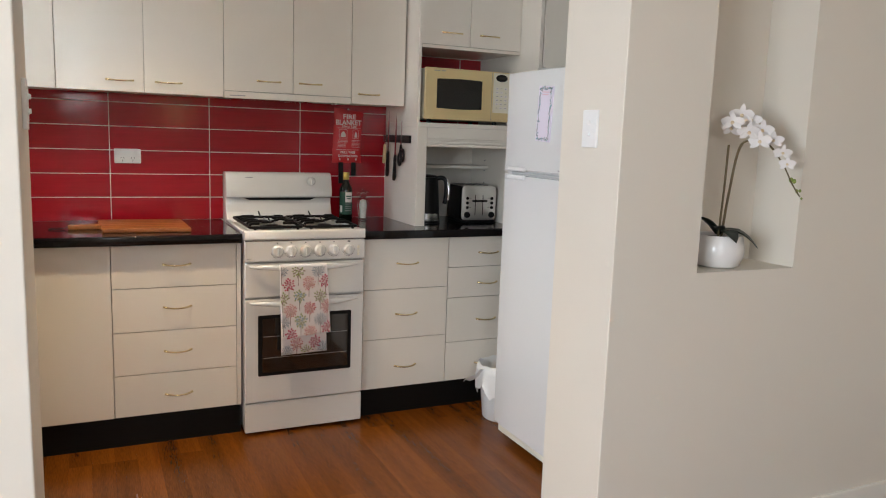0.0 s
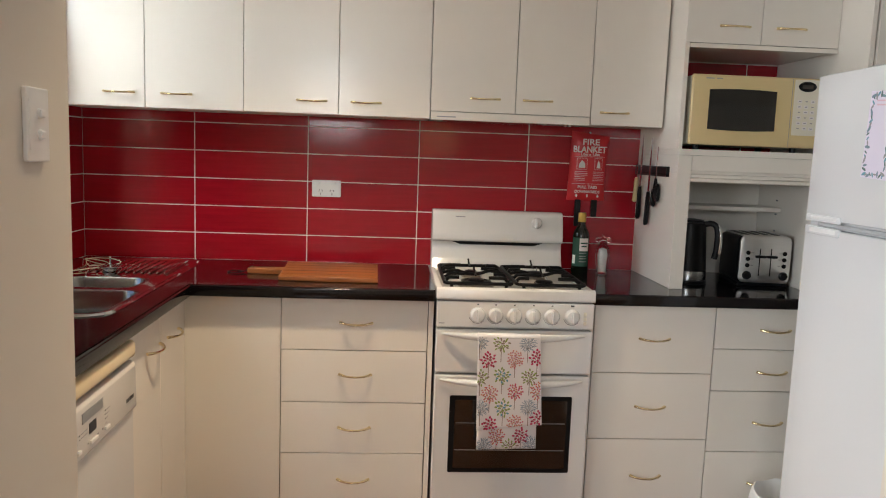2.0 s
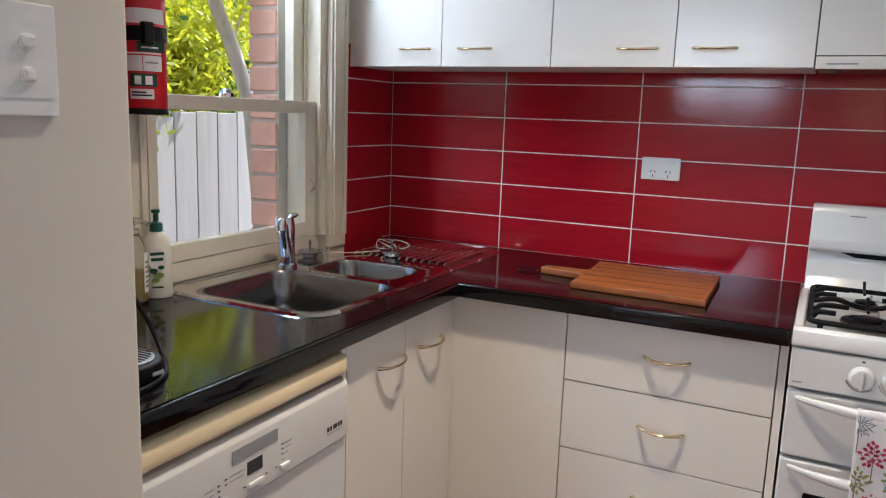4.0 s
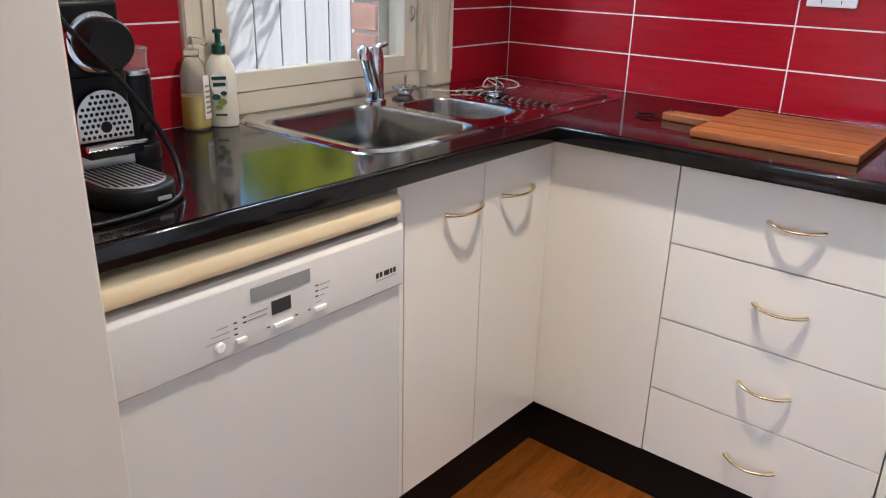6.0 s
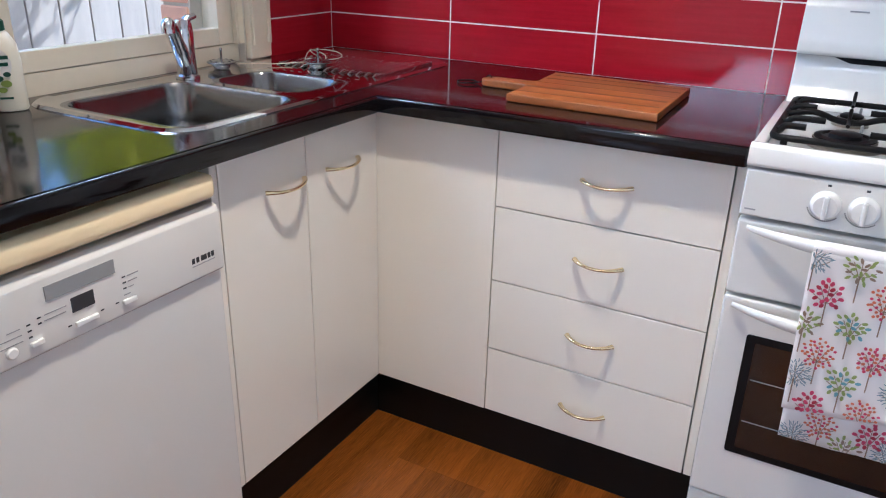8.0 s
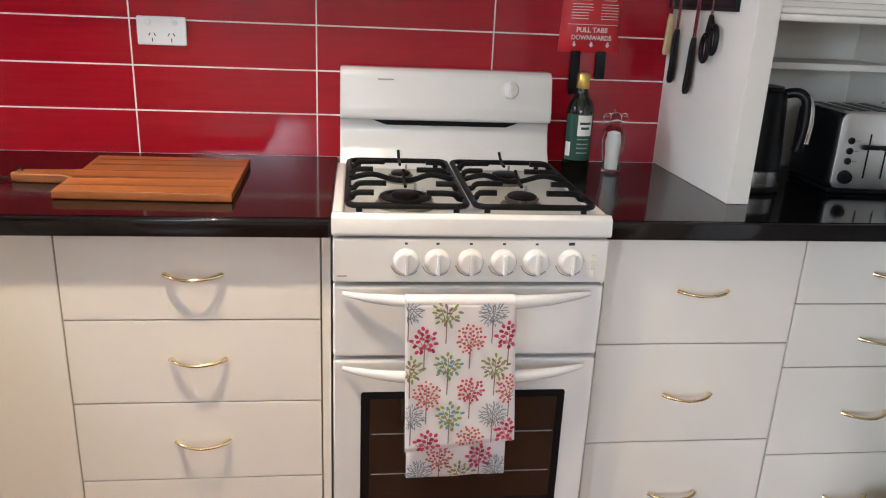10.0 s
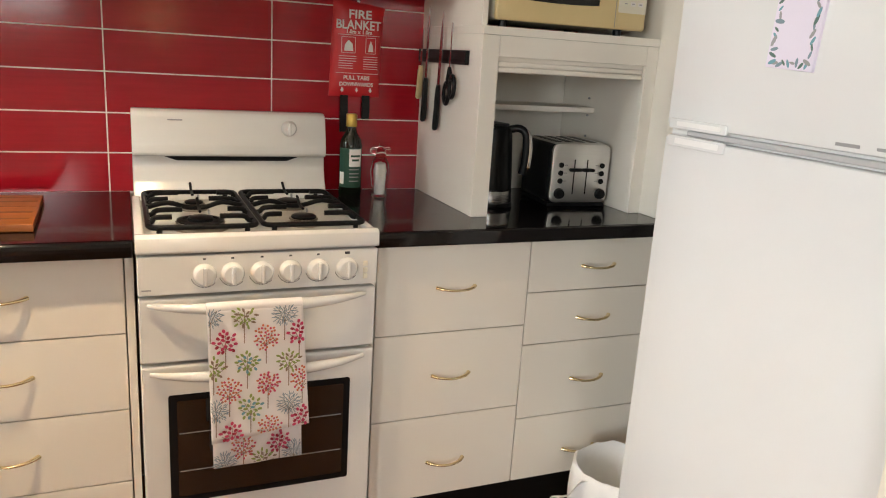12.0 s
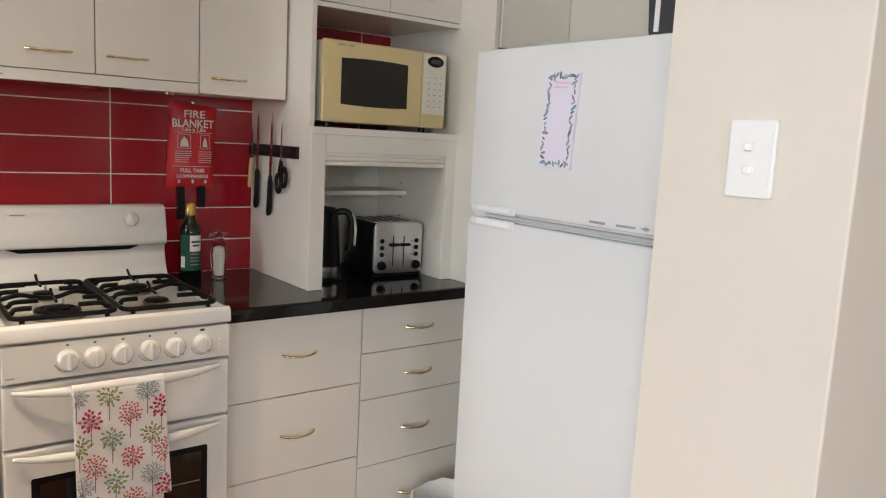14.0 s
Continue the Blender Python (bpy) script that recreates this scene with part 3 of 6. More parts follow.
def prism(profile, lo, hi, axis="x", bevel=0.0, seg=2):
    """Extrude a profile: along x it is given in y, z; along y in x, z."""
    bm = slab(profile, lo, hi)
    m = Matrix(((0, 0, 1, 0), (1, 0, 0, 0), (0, 1, 0, 0), (0, 0, 0, 1))) if axis == "x" else Matrix(((1, 0, 0, 0), (0, 0, 1, 0), (0, 1, 0, 0), (0, 0, 0, 1)))
    bm.transform(m)
    bmesh.ops.recalc_face_normals(bm, faces=bm.faces[:])
    if bevel:
        bmesh.ops.bevel(bm, geom=bm.edges[:], offset=bevel, segments=seg, affect="EDGES", profile=0.5)
    return bm


# ---- stove ----
def swoosh_handle(parent, z):
    pts, rs = [], []
    for i in range(17):
        t = i / 16 * 2 - 1
        pts.append((0.857 + 0.243 * t, 3.578 - 0.040 * (1 - abs(t) ** 3.0), z + 0.004 * abs(t)))
        rs.append(0.004 + 0.0075 * (1 - abs(t) ** 2.5))
    return smooth(part("handle", tube(pts, rs, 12, 1.25), M_ENAMEL, parent, "long swept white oven handle"), 70)


def stove():
    SF, a, b = 3.585, 0.594, 1.130
    t = thing("stove", (0.862, 3.9, 0), "white freestanding gas stove with black trivets and swept handles", "stove")
    part("body", merge(box(a + 0.004, b - 0.004, SF + 0.032, 4.185, 0.012, 0.874, 0.003)), M_ENAMEL, t)
    for x in (a + 0.04, b - 0.04):
        for y in (SF + 0.09, 4.13):
            part("foot", lathe([(0.018, 0), (0.018, 0.012)], (x, y, 0), 12), M_BLACK, t)
    part("storage_drawer", box(a + 0.001, b - 0.001, SF + 0.006, SF + 0.031, 0.014, 0.146, 0.004, 3), M_ENAMEL, t)
    oven = part("oven_door", box(a + 0.001, b - 0.001, SF, SF + 0.030, 0.152, 0.616, 0.006, 3), M_ENAMEL, t)
    part("window_surround", on_front(rounded(0.650, 1.071, 0.272, 0.545, 0.006), SF - 0.0006, 0.0012), M_BLACK, oven)
    part("window", on_front(rounded(0.668, 1.055, 0.288, 0.530, 0.004), SF - 0.0020, 0.0012), M_OVENGLASS, oven, "dark oven window with racks behind it")
    for z in (0.352, 0.448):
        part("rack_line", box(0.672, 1.050, SF - 0.0038, SF - 0.0034, z, z + 0.0022), M_GREY, oven)
    swoosh_handle(oven, 0.598)
    grill = part("grill_door", box(a + 0.001, b - 0.001, SF, SF + 0.030, 0.623, 0.774, 0.006, 3), M_ENAMEL, t)
    swoosh_handle(grill, 0.757)
    panel = part("control_panel", box(a + 0.001, b - 0.001, SF - 0.004, SF + 0.031, 0.782, 0.870, 0.004, 3), M_ENAMEL, t)
    for i, x in enumerate((0.733, 0.793, 0.857, 0.921, 0.985, 1.054)):
        k = part("knob", lathe([(0.0, 0), (0.0255, 0), (0.0255, 0.006), (0.0225, 0.013), (0.019, 0.017), (0.0, 0.018)], (x, SF - 0.004, 0.826), 28, "-y"), M_ENAMEL, panel)
        smooth(k)
        part("grip", box(x - 0.0042, x + 0.0042, SF - 0.031, SF - 0.020, 0.805, 0.847, 0.003, 3), M_ENAMEL, panel)
        marks = [on_front([(x + 0.0295 * math.cos(v) - 0.0010, 0.826 + 0.0295 * math.sin(v) - 0.0010), (x + 0.0295 * math.cos(v) + 0.0010, 0.826 + 0.0295 * math.sin(v) - 0.0010), (x + 0.0295 * math.cos(v) + 0.0010, 0.826 + 0.0295 * math.sin(v) + 0.0010), (x + 0.0295 * math.cos(v) - 0.0010, 0.826 + 0.0295 * math.sin(v) + 0.0010)], SF - 0.0042, 0.0004) for v in [radians(200 + 6 * q) for q in range(20)]]
        part("dial_marks", merge(*marks), M_DARKPRINT, panel)
        part("burner_symbol", box(x - 0.003 - 0.003 * (i == 5), x + 0.003 + 0.003 * (i == 5), SF - 0.0046, SF - 0.0042, 0.859, 0.863 + 0.002 * (i == 5)), M_DARKPRINT, panel)
    for z in (0.797, 0.812, 0.828):
        part("rocker_switch", box(1.093, 1.104, SF - 0.008, SF - 0.0042, z, z + 0.013, 0.002), M_IVORY, panel)
    part("maker_mark", box(0.603, 0.622, SF - 0.0046, SF - 0.0042, 0.794, 0.797), M_GREYPRINT, panel)
    # hob: a dished top with a rounded rim
    hob = part("hob", merge(prism([(SF - 0.008, 0.880), (SF - 0.004, 0.875), (4.06, 0.875), (4.06, 0.900), (SF + 0.045, 0.900), (SF + 0.03, 0.913), (SF + 0.006, 0.917), (SF - 0.005, 0.910)], a - 0.001, b + 0.001, "x", 0.002)), M_ENAMEL, t)
    smooth(hob)
    for x0, x1 in ((a - 0.001, a + 0.020), (b - 0.020, b + 0.001)):
        smooth(part("hob_rim", box(x0, x1, SF + 0.02, 4.06, 0.8995, 0.9125, 0.005, 3), M_ENAMEL, t))
    bg = part("backguard", prism([(4.188, 0.890), (4.188, 1.126), (4.181, 1.135), (4.118, 1.138), (4.104, 1.132), (4.097, 1.120), (4.080, 1.046), (4.079, 1.022), (4.084, 1.016), (4.104, 1.012), (4.102, 0.985), (4.088, 0.945), (4.062, 0.905), (4.058, 0.890)], 0.599, 1.122, "x", 0.004, 3), M_ENAMEL, t)
    smooth(bg, 30)
    part("vent_slot", on_front([(0.676, 1.0135), (1.046, 1.0135), (1.012, 1.001), (0.712, 1.001)], 4.1035, 0.0035), M_IRON, t)
    smooth(part("timer_knob", lathe([(0.0, 0), (0.022, 0), (0.022, 0.004), (0.017, 0.012), (0.0, 0.014)], (1.015, 4.0905, 1.095), 28, "-y"), M_ENAMEL, t))
    part("timer_grip", box(1.011, 1.019, 4.066, 4.082, 1.077, 1.113, 0.003), M_ENAMEL, t)
    part("maker_mark", box(0.690, 0.728, 4.0925, 4.0965, 1.110, 1.1135), M_GREYPRINT, t)
    for x, y, r in ((0.738, 3.715, 0.052), (0.740, 3.925, 0.024), (0.981, 3.725, 0.032), (0.983, 3.925, 0.032)):
        br = part("burner", lathe([(r + 0.012, 0.9005), (r + 0.010, 0.904), (r, 0.906), (r, 0.911), (r - 0.004, 0.913), (0, 0.913)], (x, y, 0), 32), M_ALLOY, t, "stained alloy burner ring")
        smooth(br)
        teeth = [(r + 0.0035 * (w % 2), 2 * math.pi * w / 48) for w in range(48)]
        part("flame_ring", slab([(x + q * math.cos(a), y + q * math.sin(a)) for q, a in teeth], 0.9132, 0.9165), M_ALLOY, t)
        smooth(part("burner_cap", lathe([(r - 0.002, 0.9168), (r - 0.001, 0.921), (r - 0.006, 0.924), (0, 0.924)] if r < 0.05 else [(r + 0.001, 0.9168), (r + 0.001, 0.920), (r - 0.010, 0.922), (r - 0.014, 0.918), (0.029, 0.918), (0.028, 0.925), (0.022, 0.928), (0, 0.928)], (x, y, 0), 32), M_IRON, t))
        for k in range(3):
            part("igniter", lathe([(0.003, 0.901), (0.003, 0.93), (0.001, 0.932)], (x + (r + 0.016) * math.cos(1.2 + 2.1 * k), y + (r + 0.016) * math.sin(1.2 + 2.1 * k), 0), 8), M_GREY, t)
            break
    for x0, x1, cx, f1, f2 in ((0.622, 0.852, 0.738, 3.715, 3.925), (0.868, 1.103, 0.982, 3.725, 3.925)):
        tr = thing_trivet(t, x0, x1, cx, f1, f2)
    return t


def thing_trivet(t, x0, x1, cx, f1, f2):
    """Cast pan support: a bent frame and fingers that point at the burners."""
    r, z, lo = 0.0062, 0.934, 0.9045
    y0, y1 = 3.612, 4.030
    c = 0.022
    loop = []
    for qx, qy, a0 in ((x1 - c, y0 + c, -90), (x1 - c, y1 - c, 0), (x0 + c, y1 - c, 90), (x0 + c, y0 + c, 180)):
        loop += [(qx + c * math.cos(radians(a0 + 22.5 * w)), qy + c * math.sin(radians(a0 + 22.5 * w)), z - 0.008) for w in range(5)]
    fr = [tube(loop + loop[:1], r, 8)]
    for x in (x0 + c, x1 - c):
        for y in (y0 + 0.001, y1 - 0.001):
            fr.append(tube([(x, y, z - 0.008), (x, y, lo)], r, 8))
    p = part("trivet", merge(*fr), M_IRON, t, "black cast pan support")
    smooth(p, 50)
    for f in (f1, f2):
        gap = 0.034 if f == f1 else 0.030
        for sx, s in ((x0, 1), (x1, -1)):
            for dy in (-0.050, 0.030):
                reach = (cx - s * gap - sx) * (0.62 if (dy < 0) == (s > 0) else 0.95)
                pts = arc([(sx, f + dy, z - 0.008), (sx + reach * 0.16, f + dy, z - 0.006), (sx + reach * 0.30, f + dy, z + 0.003), (sx + reach * 0.8, f + dy, z + 0.004), (sx + reach, f + dy, z + 0.004)], 3)
                smooth(part("finger", tube(pts, r, 8), M_IRON, p), 50)
        smooth(part("finger", tube(arc([(cx, f + 0.012, z + 0.002), (cx, f + 0.05, z + 0.004), (cx, f + 0.085, z + 0.020)], 4), 0.0036, 8), M_IRON, p), 50)
    mid = (f1 + f2) / 2
    smooth(part("cross_bar", tube(arc([(x0, mid + 0.012, z - 0.008), (x0 + 0.05, mid + 0.012, z + 0.003), (cx - 0.02, mid + 0.012, z - 0.009), (cx + 0.02, mid + 0.012, z - 0.009), (x1 - 0.05, mid + 0.012, z + 0.003), (x1, mid + 0.012, z - 0.008)], 4), r, 8), M_IRON, p), 50)
    return p


stove()


# ---- tea towel with printed trees ----
def tea_towel():
    t = thing("tea_towel", (0.84, 3.53, 0.38), "white tea towel printed with coloured trees on the stove handle", "towel")

    def sheet(name, top, foot, x0, x1, fx0, fx1, y, wave):
        bm = bmesh.new()
        rows, cols = 26, 22
        grid = []
        for j in range(rows + 1):
            v = j / rows
            row = []
            for i in range(cols + 1):
                u = i / cols
                x = (x0 + (fx0 - x0) * v) * (1 - u) + (x1 + (fx1 - x1) * v) * u
                z = top + (foot(u) - top) * v
                d = wave * v * (math.sin(u * 9 + 1) + 0.5 * math.sin(u * 17 + v * 3))
                row.append(bm.verts.new((x, y + d, z)))
            grid.append(row)
        for j in range(rows):
            for i in range(cols):
                bm.faces.new((grid[j][i], grid[j + 1][i], grid[j + 1][i + 1], grid[j][i + 1]))
        ob = smooth(part(name, bm, M_LINEN, t), 80)
        mod = ob.modifiers.new("thickness", "SOLIDIFY")
        mod.thickness, mod.offset = 0.0016, 1
        return ob
    back = sheet("back_fold", 0.760, lambda u: 0.372 + 0.006 * u, 0.736, 0.936, 0.742, 0.944, 3.540, 0.0012)
    front = sheet("front_fold", 0.765, lambda u: 0.443 + 0.024 * u, 0.730, 0.938, 0.737, 0.957, 3.5235, 0.0012)
    smooth(part("top_fold", tube([(0.7302, 3.5335, 0.7635), (0.9375, 3.5335, 0.7635)], 0.0125, 14), M_LINEN, t), 80)
    rng = random.Random(11)
    # kind of tree, place across the cloth and down from its top hem, in millimetres
    front_trees = [(2, 78, 20), (3, 166, 20), (3, 6, 15), (0, 36, 77), (1, 124, 73), (0, 198, 66), (4, 81, 129), (2, 173, 132), (2, 8, 136),
                   (1, 40, 193), (5, 125, 183), (1, 203, 180), (6, 85, 238), (3, 171, 237), (3, 9, 241), (0, 42, 299), (1, 126, 293), (0, 203, 275)]
    back_trees = [(1, 70, 344), (0, 152, 340), (3, 28, 378), (3, 186, 368), (2, 116, 380)]
    trees = [(k, 0.730 + x / 1000 + 0.00003 * z, 0.765 - z / 1000, front, 3.5170) for k, x, z in front_trees]
    trees += [(k, 0.738 + x / 1000, 0.765 - z / 1000, back, 3.5335) for k, x, z in back_trees]
    for kind, cx, cz, sheet_ob, y in trees:
        bm = bmesh.new()
        is_back = sheet_ob is back

        def dot(x, z, a, b, ang, mi, lift=0.0):
            v = (0.765 - z) / 0.33
            if not (0.733 + 0.006 * v < x < 0.934 + (0.006 if is_back else 0.020) * v) or z > 0.763:
                return
            u = (x - 0.735) / 0.21
            if z < ((0.376 + 0.006 * u) if is_back else (0.447 + 0.024 * u)):
                return
            c, s = math.cos(ang), math.sin(ang)
            f = bm.faces.new([bm.verts.new((x + a * math.cos(q) * c - b * math.sin(q) * s, y - lift, z + a * math.cos(q) * s + b * math.sin(q) * c)) for q in [math.pi / 4 * w for w in range(8)]])
            f.material_index = mi
        R = 0.0275
        colour, other = [M_PRINTS[k] for k in ((0, 6), (1, 0), (3, 4), (5, 5), (3, 2), (0, 1), (3, 2))[kind]]
        count, size = ((21, (0.0050, 0.0036)), (44, (0.0030, 0.0026)), (24, (0.0056, 0.0026)), (90, (0.0040, 0.0010)), (24, (0.0052, 0.0030)), (38, (0.0034, 0.0028)), (24, (0.0052, 0.0032)))[kind]
        tall = 1.15 if kind in (1, 6) else 1.0
        for q in range(count):
            rr, an = R * math.sqrt((q + 0.6) / count), q * 2.39996 + rng.uniform(-0.15, 0.15)
            dot(cx + rr * math.cos(an), cz + rr * tall * math.sin(an), *size, an + rng.uniform(-0.3, 0.3), 1 if q % 3 == 0 else 0, 0.0002)
        for q in range(5):
            an = radians(90 + (q - 2) * 32)
            for w in range(1, 7):
                dot(cx + R * 0.14 * w * math.cos(an), cz - R * 0.7 + R * 0.20 * w * math.sin(an), 0.0032, 0.0008, an, 2)
        for w in range(14):
            dot(cx, cz - R * 0.5 - 0.0036 * w, 0.0026, 0.0013, math.pi / 2, 2)
        if not bm.faces:
            bm.free()
            continue
        bm.normal_update()
        for f in bm.faces:
            if f.normal.y > 0:
                f.normal_flip()
        ob = part("tree_print", bm, colour, sheet_ob)
        ob.data.materials.append(other)
        ob.data.materials.append(M_PRINTS[4])


tea_towel()


# ---- fridge ----
def fridge():
    a, b, f, top = 2.476, 3.216, 1.622, 1.612
    t = thing("fridge", (2.0, 2.84, 0), "tall white two-door fridge with freezer on top", "fridge")
    part("cabinet", box(f + 0.058, 2.30, a + 0.008, b - 0.008, 0.045, top - 0.006, 0.006), M_FRIDGE, t)
    for y in (a + 0.06, b - 0.06):
        for x in (f + 0.12, 2.24):
            part("foot", lathe([(0.02, 0), (0.02, 0.045)], (x, y, 0), 12), M_BLACK, t)
    part("plinth", box(f + 0.030, f + 0.057, a + 0.01, b - 0.01, 0.035, 0.078, 0.002), M_IVORY, t)

    def door(name, z0, z1):
        prof = []
        n = 10
        for i in range(n + 1):
            s = i / n
            y = a + (b - a) * s
            prof.append((f + 0.005 * (2 * s - 1) ** 4 + 0.006 * abs(2 * s - 1) ** 24, y))
        prof += [(f + 0.055, b), (f + 0.055, a)]
        return smooth(part(name, slab(prof, z0, z1, 0.005, 3), M_FRIDGE, t), 30)
    up = door("freezer_door", 1.213, top)
    low = door("fridge_door", 0.082, 1.190)
    strip = part("gap_trim", box(f + 0.022, f + 0.054, a + 0.004, b - 0.004, 1.1905, 1.2125), M_PLASTIC, t)
    part("grey_band", box(f + 0.003, f + 0.0215, a + 0.012, b - 0.07, 1.1955, 1.2065, 0.003), M_BAND, strip)
    for d, z0, z1 in ((up, 1.2075, 1.2275), (low, 1.1720, 1.1945)):
        smooth(part("handle_lip", on_side_n(rounded(b - 0.185, b - 0.020, z0, z1, 0.006), f + 0.004, 0.007, 0.002), M_FRIDGE, d), 60)
        part("handle_recess", on_side_n(rounded(b - 0.170, b - 0.045, z0 + 0.006, z1 - 0.005, 0.003), f - 0.0028, 0.0008), M_PLASTIC, d)
    part("hinge_cover", box(f - 0.002, f + 0.020, a + 0.105, a + 0.130, 1.1945, 1.2075, 0.002), M_BLACK, t)
    part("badge", box(f - 0.0012, f + 0.002, 2.748, 2.792, 1.2215, 1.2270), M_GREYPRINT, up)
    part("badge", box(f - 0.0012, f + 0.002, 2.668, 2.718, 1.2220, 1.2268), M_GREYPRINT, up)
    part("badge", on_side_n([(2.632, 1.225), (2.642, 1.2295), (2.655, 1.225), (2.642, 1.2205)], f + 0.001, 0.0022), M_GREYPRINT, up)
    # notepad stuck on the freezer door
    p = thing("notepad", (f - 0.002, 2.91, 1.333), "tall lilac notepad with a leafy border stuck on the fridge", "notepad")
    part("pad", box(f - 0.0065, f + 0.0005, 2.858, 2.958, 1.334, 1.547, 0.0008), M_PAPER, p)
    rng = random.Random(3)
    for k in range(52):
        s = k / 52 * 2 * (0.1 + 0.213)
        if s < 0.1:
            y, z = 2.858 + s, 1.547
        elif s < 0.313:
            y, z = 2.958, 1.547 - (s - 0.1)
        elif s < 0.413:
            y, z = 2.958 - (s - 0.313), 1.334
        else:
            y, z = 2.858, 1.334 + (s - 0.413)
        cy, cz = 2.908, 1.44
        y, z = y + (cy - y) * rng.uniform(0.16, 0.28), z + (cz - z) * rng.uniform(0.06, 0.12)
        an, ln = rng.uniform(0, 6.28), rng.uniform(0.006, 0.011)
        out = [(y + ln * math.cos(q) * math.cos(an) - ln * 0.36 * math.sin(q) * math.sin(an), z + ln * math.cos(q) * math.sin(an) + ln * 0.36 * math.sin(q) * math.cos(an)) for q in [math.pi / 4 * w for w in range(8)]]
        part("leaf_print", on_side_n(out, f - 0.0066 - 0.00004 * (k % 9), 0.0003), (M_PRINTS[5], M_LEAFPRINT, M_PRINTS[2], M_GREYPRINT)[k % 4], p)
    for z in (1.522, 1.512):
        part("title_bar", box(f - 0.0071, f - 0.0066, 2.885 + 0.004 * (z < 1.52), 2.930, z, z + 0.004), M_PINKPRINT, p)
    p.matrix_world = PLACE[p] @ pose(0, 0, 0, 3.4, 0, 0)


fridge()


# ---- dishwasher ----
def dishwasher():
    f, a, b = -0.235, 2.502, 3.099
    t = thing("dishwasher", (-0.5, 2.8, 0), "white freestanding dishwasher with a rounded lid under the worktop", "dishwasher")
    part("body", box(-0.775, f - 0.024, a + 0.004, b - 0.004, 0.02, 0.782), M_ENAMEL, t)
    # lid colour holds the warm lamp light that falls on it
    smooth(part("lid", box(-0.775, f + 0.012, a + 0.002, b - 0.002, 0.799, 0.846, 0.014, 4), M_LID, t))
    d = part("door", box(f - 0.022, f, a, b, 0.10, 0.667, 0.004), M_ENAMEL, t)
    part("toe_panel", box(f - 0.06, f - 0.045, a + 0.004, b - 0.004, 0.005, 0.098), M_ENAMEL, t)
    p = part("control_panel", prism([(f - 0.022, 0.661), (f + 0.004, 0.659), (f + 0.0085, 0.664), (f + 0.0075, 0.774), (f + 0.003, 0.785), (f - 0.004, 0.788), (f - 0.022, 0.788)], a, b, "y", 0.0015), M_ENAMEL, t)
    smooth(p, 30)
    g = f + 0.0082
    # no hollow here: a grey plate paints the shade inside the grip
    part("grip_shade", on_side([(2.748, 0.7625), (2.868, 0.7625), (2.868, 0.739), (2.748, 0.739)], g, 0.0012), M_GREY, p, "flat grey plate painted as the shade of the grip recess")
    part("display", on_side([(2.786, 0.728), (2.825, 0.728), (2.825, 0.704), (2.786, 0.704)], g, 0.0014), M_DARKPRINT, p)
    for y, w in ((2.723, 0.020), (2.806, 0.040), (2.886, 0.026)):
        part("button", box(g, g + 0.006, y - w / 2, y + w / 2, 0.680, 0.688, 0.0015), M_PLASTIC, p)
    smooth(part("power_button", lathe([(0.009, 0), (0.009, 0.004), (0.007, 0.006)], (g, 2.684, 0.685), 20, "x"), M_PLASTIC, p))
    for y, z in ((2.716, 0.700), (2.716, 0.690), (2.716, 0.680), (2.733, 0.704), (2.733, 0.695), (2.778, 0.670), (2.836, 0.672), (2.864, 0.672), (2.882, 0.711), (2.882, 0.701), (2.882, 0.691)):
        part("indicator", box(g, g + 0.0006, y - 0.003, y + 0.003, z + 0.014, z + 0.0164), M_DARKPRINT, p)
    for y, z, w in ((2.693, 0.700, 0.020), (2.688, 0.690, 0.032), (2.682, 0.680, 0.044), (2.760, 0.705, 0.036), (2.758, 0.696, 0.036), (2.900, 0.711, 0.022), (2.898, 0.701, 0.018), (2.894, 0.691, 0.010), (2.885, 0.680, 0.012)):
        part("caption_bar", box(g, g + 0.0005, y - w / 2, y + w / 2, z + 0.014, z + 0.0156), M_GREYPRINT, p)
    for y in (3.028, 3.038, 3.049, 3.056, 3.065, 3.074):
        part("maker_mark", box(g, g + 0.0006, y - 0.0032, y + 0.0032, 0.694, 0.704), M_DARKPRINT, p)
    part("maker_mark", box(g, g + 0.0006, 3.025, 3.078, 0.688, 0.6895), M_GREYPRINT, p)


dishwasher()


# ---- sink, tap and what lies on the worktop ----
def bowl(parent, x0, x1, y0, y1, depth):
    """A pressed bowl: walls that run in with rounded corners to a flat floor with a waste."""
    bm = bmesh.new()
    rings = []
    for inset, z in ((-0.010, 0.0018), (0.0, 0.0015), (0.005, -0.006), (0.011, -depth * 0.55), (0.020, -depth + 0.016), (0.040, -depth)):
        r = 0.055 if inset > 0 else 0.058
        rings.append([bm.verts.new((x, y, ZT + z)) for x, y in rounded(x0 + inset, x1 - inset, y0 + inset, y1 - inset, r, 6)])
    for a, b in zip(rings, rings[1:]):
        n = len(a)
        for i in range(n):
            bm.faces.new((a[i], a[(i + 1) % n], b[(i + 1) % n], b[i]))
    bm.faces.new(rings[-1])
    bmesh.ops.recalc_face_normals(bm, faces=bm.faces[:])
    for f in bm.faces:
        f.normal_flip()
    ob = smooth(part("bowl", bm, M_BOWL, parent, "pressed steel bowl"), 50)
    smooth(part("waste", lathe([(0.028, -depth + 0.0008), (0.026, -depth + 0.003), (0.018, -depth + 0.001), (0, -depth + 0.001)], ((x0 + x1) / 2, (y0 + y1) / 2, ZT), 24), M_CHROME, ob))
    return ob


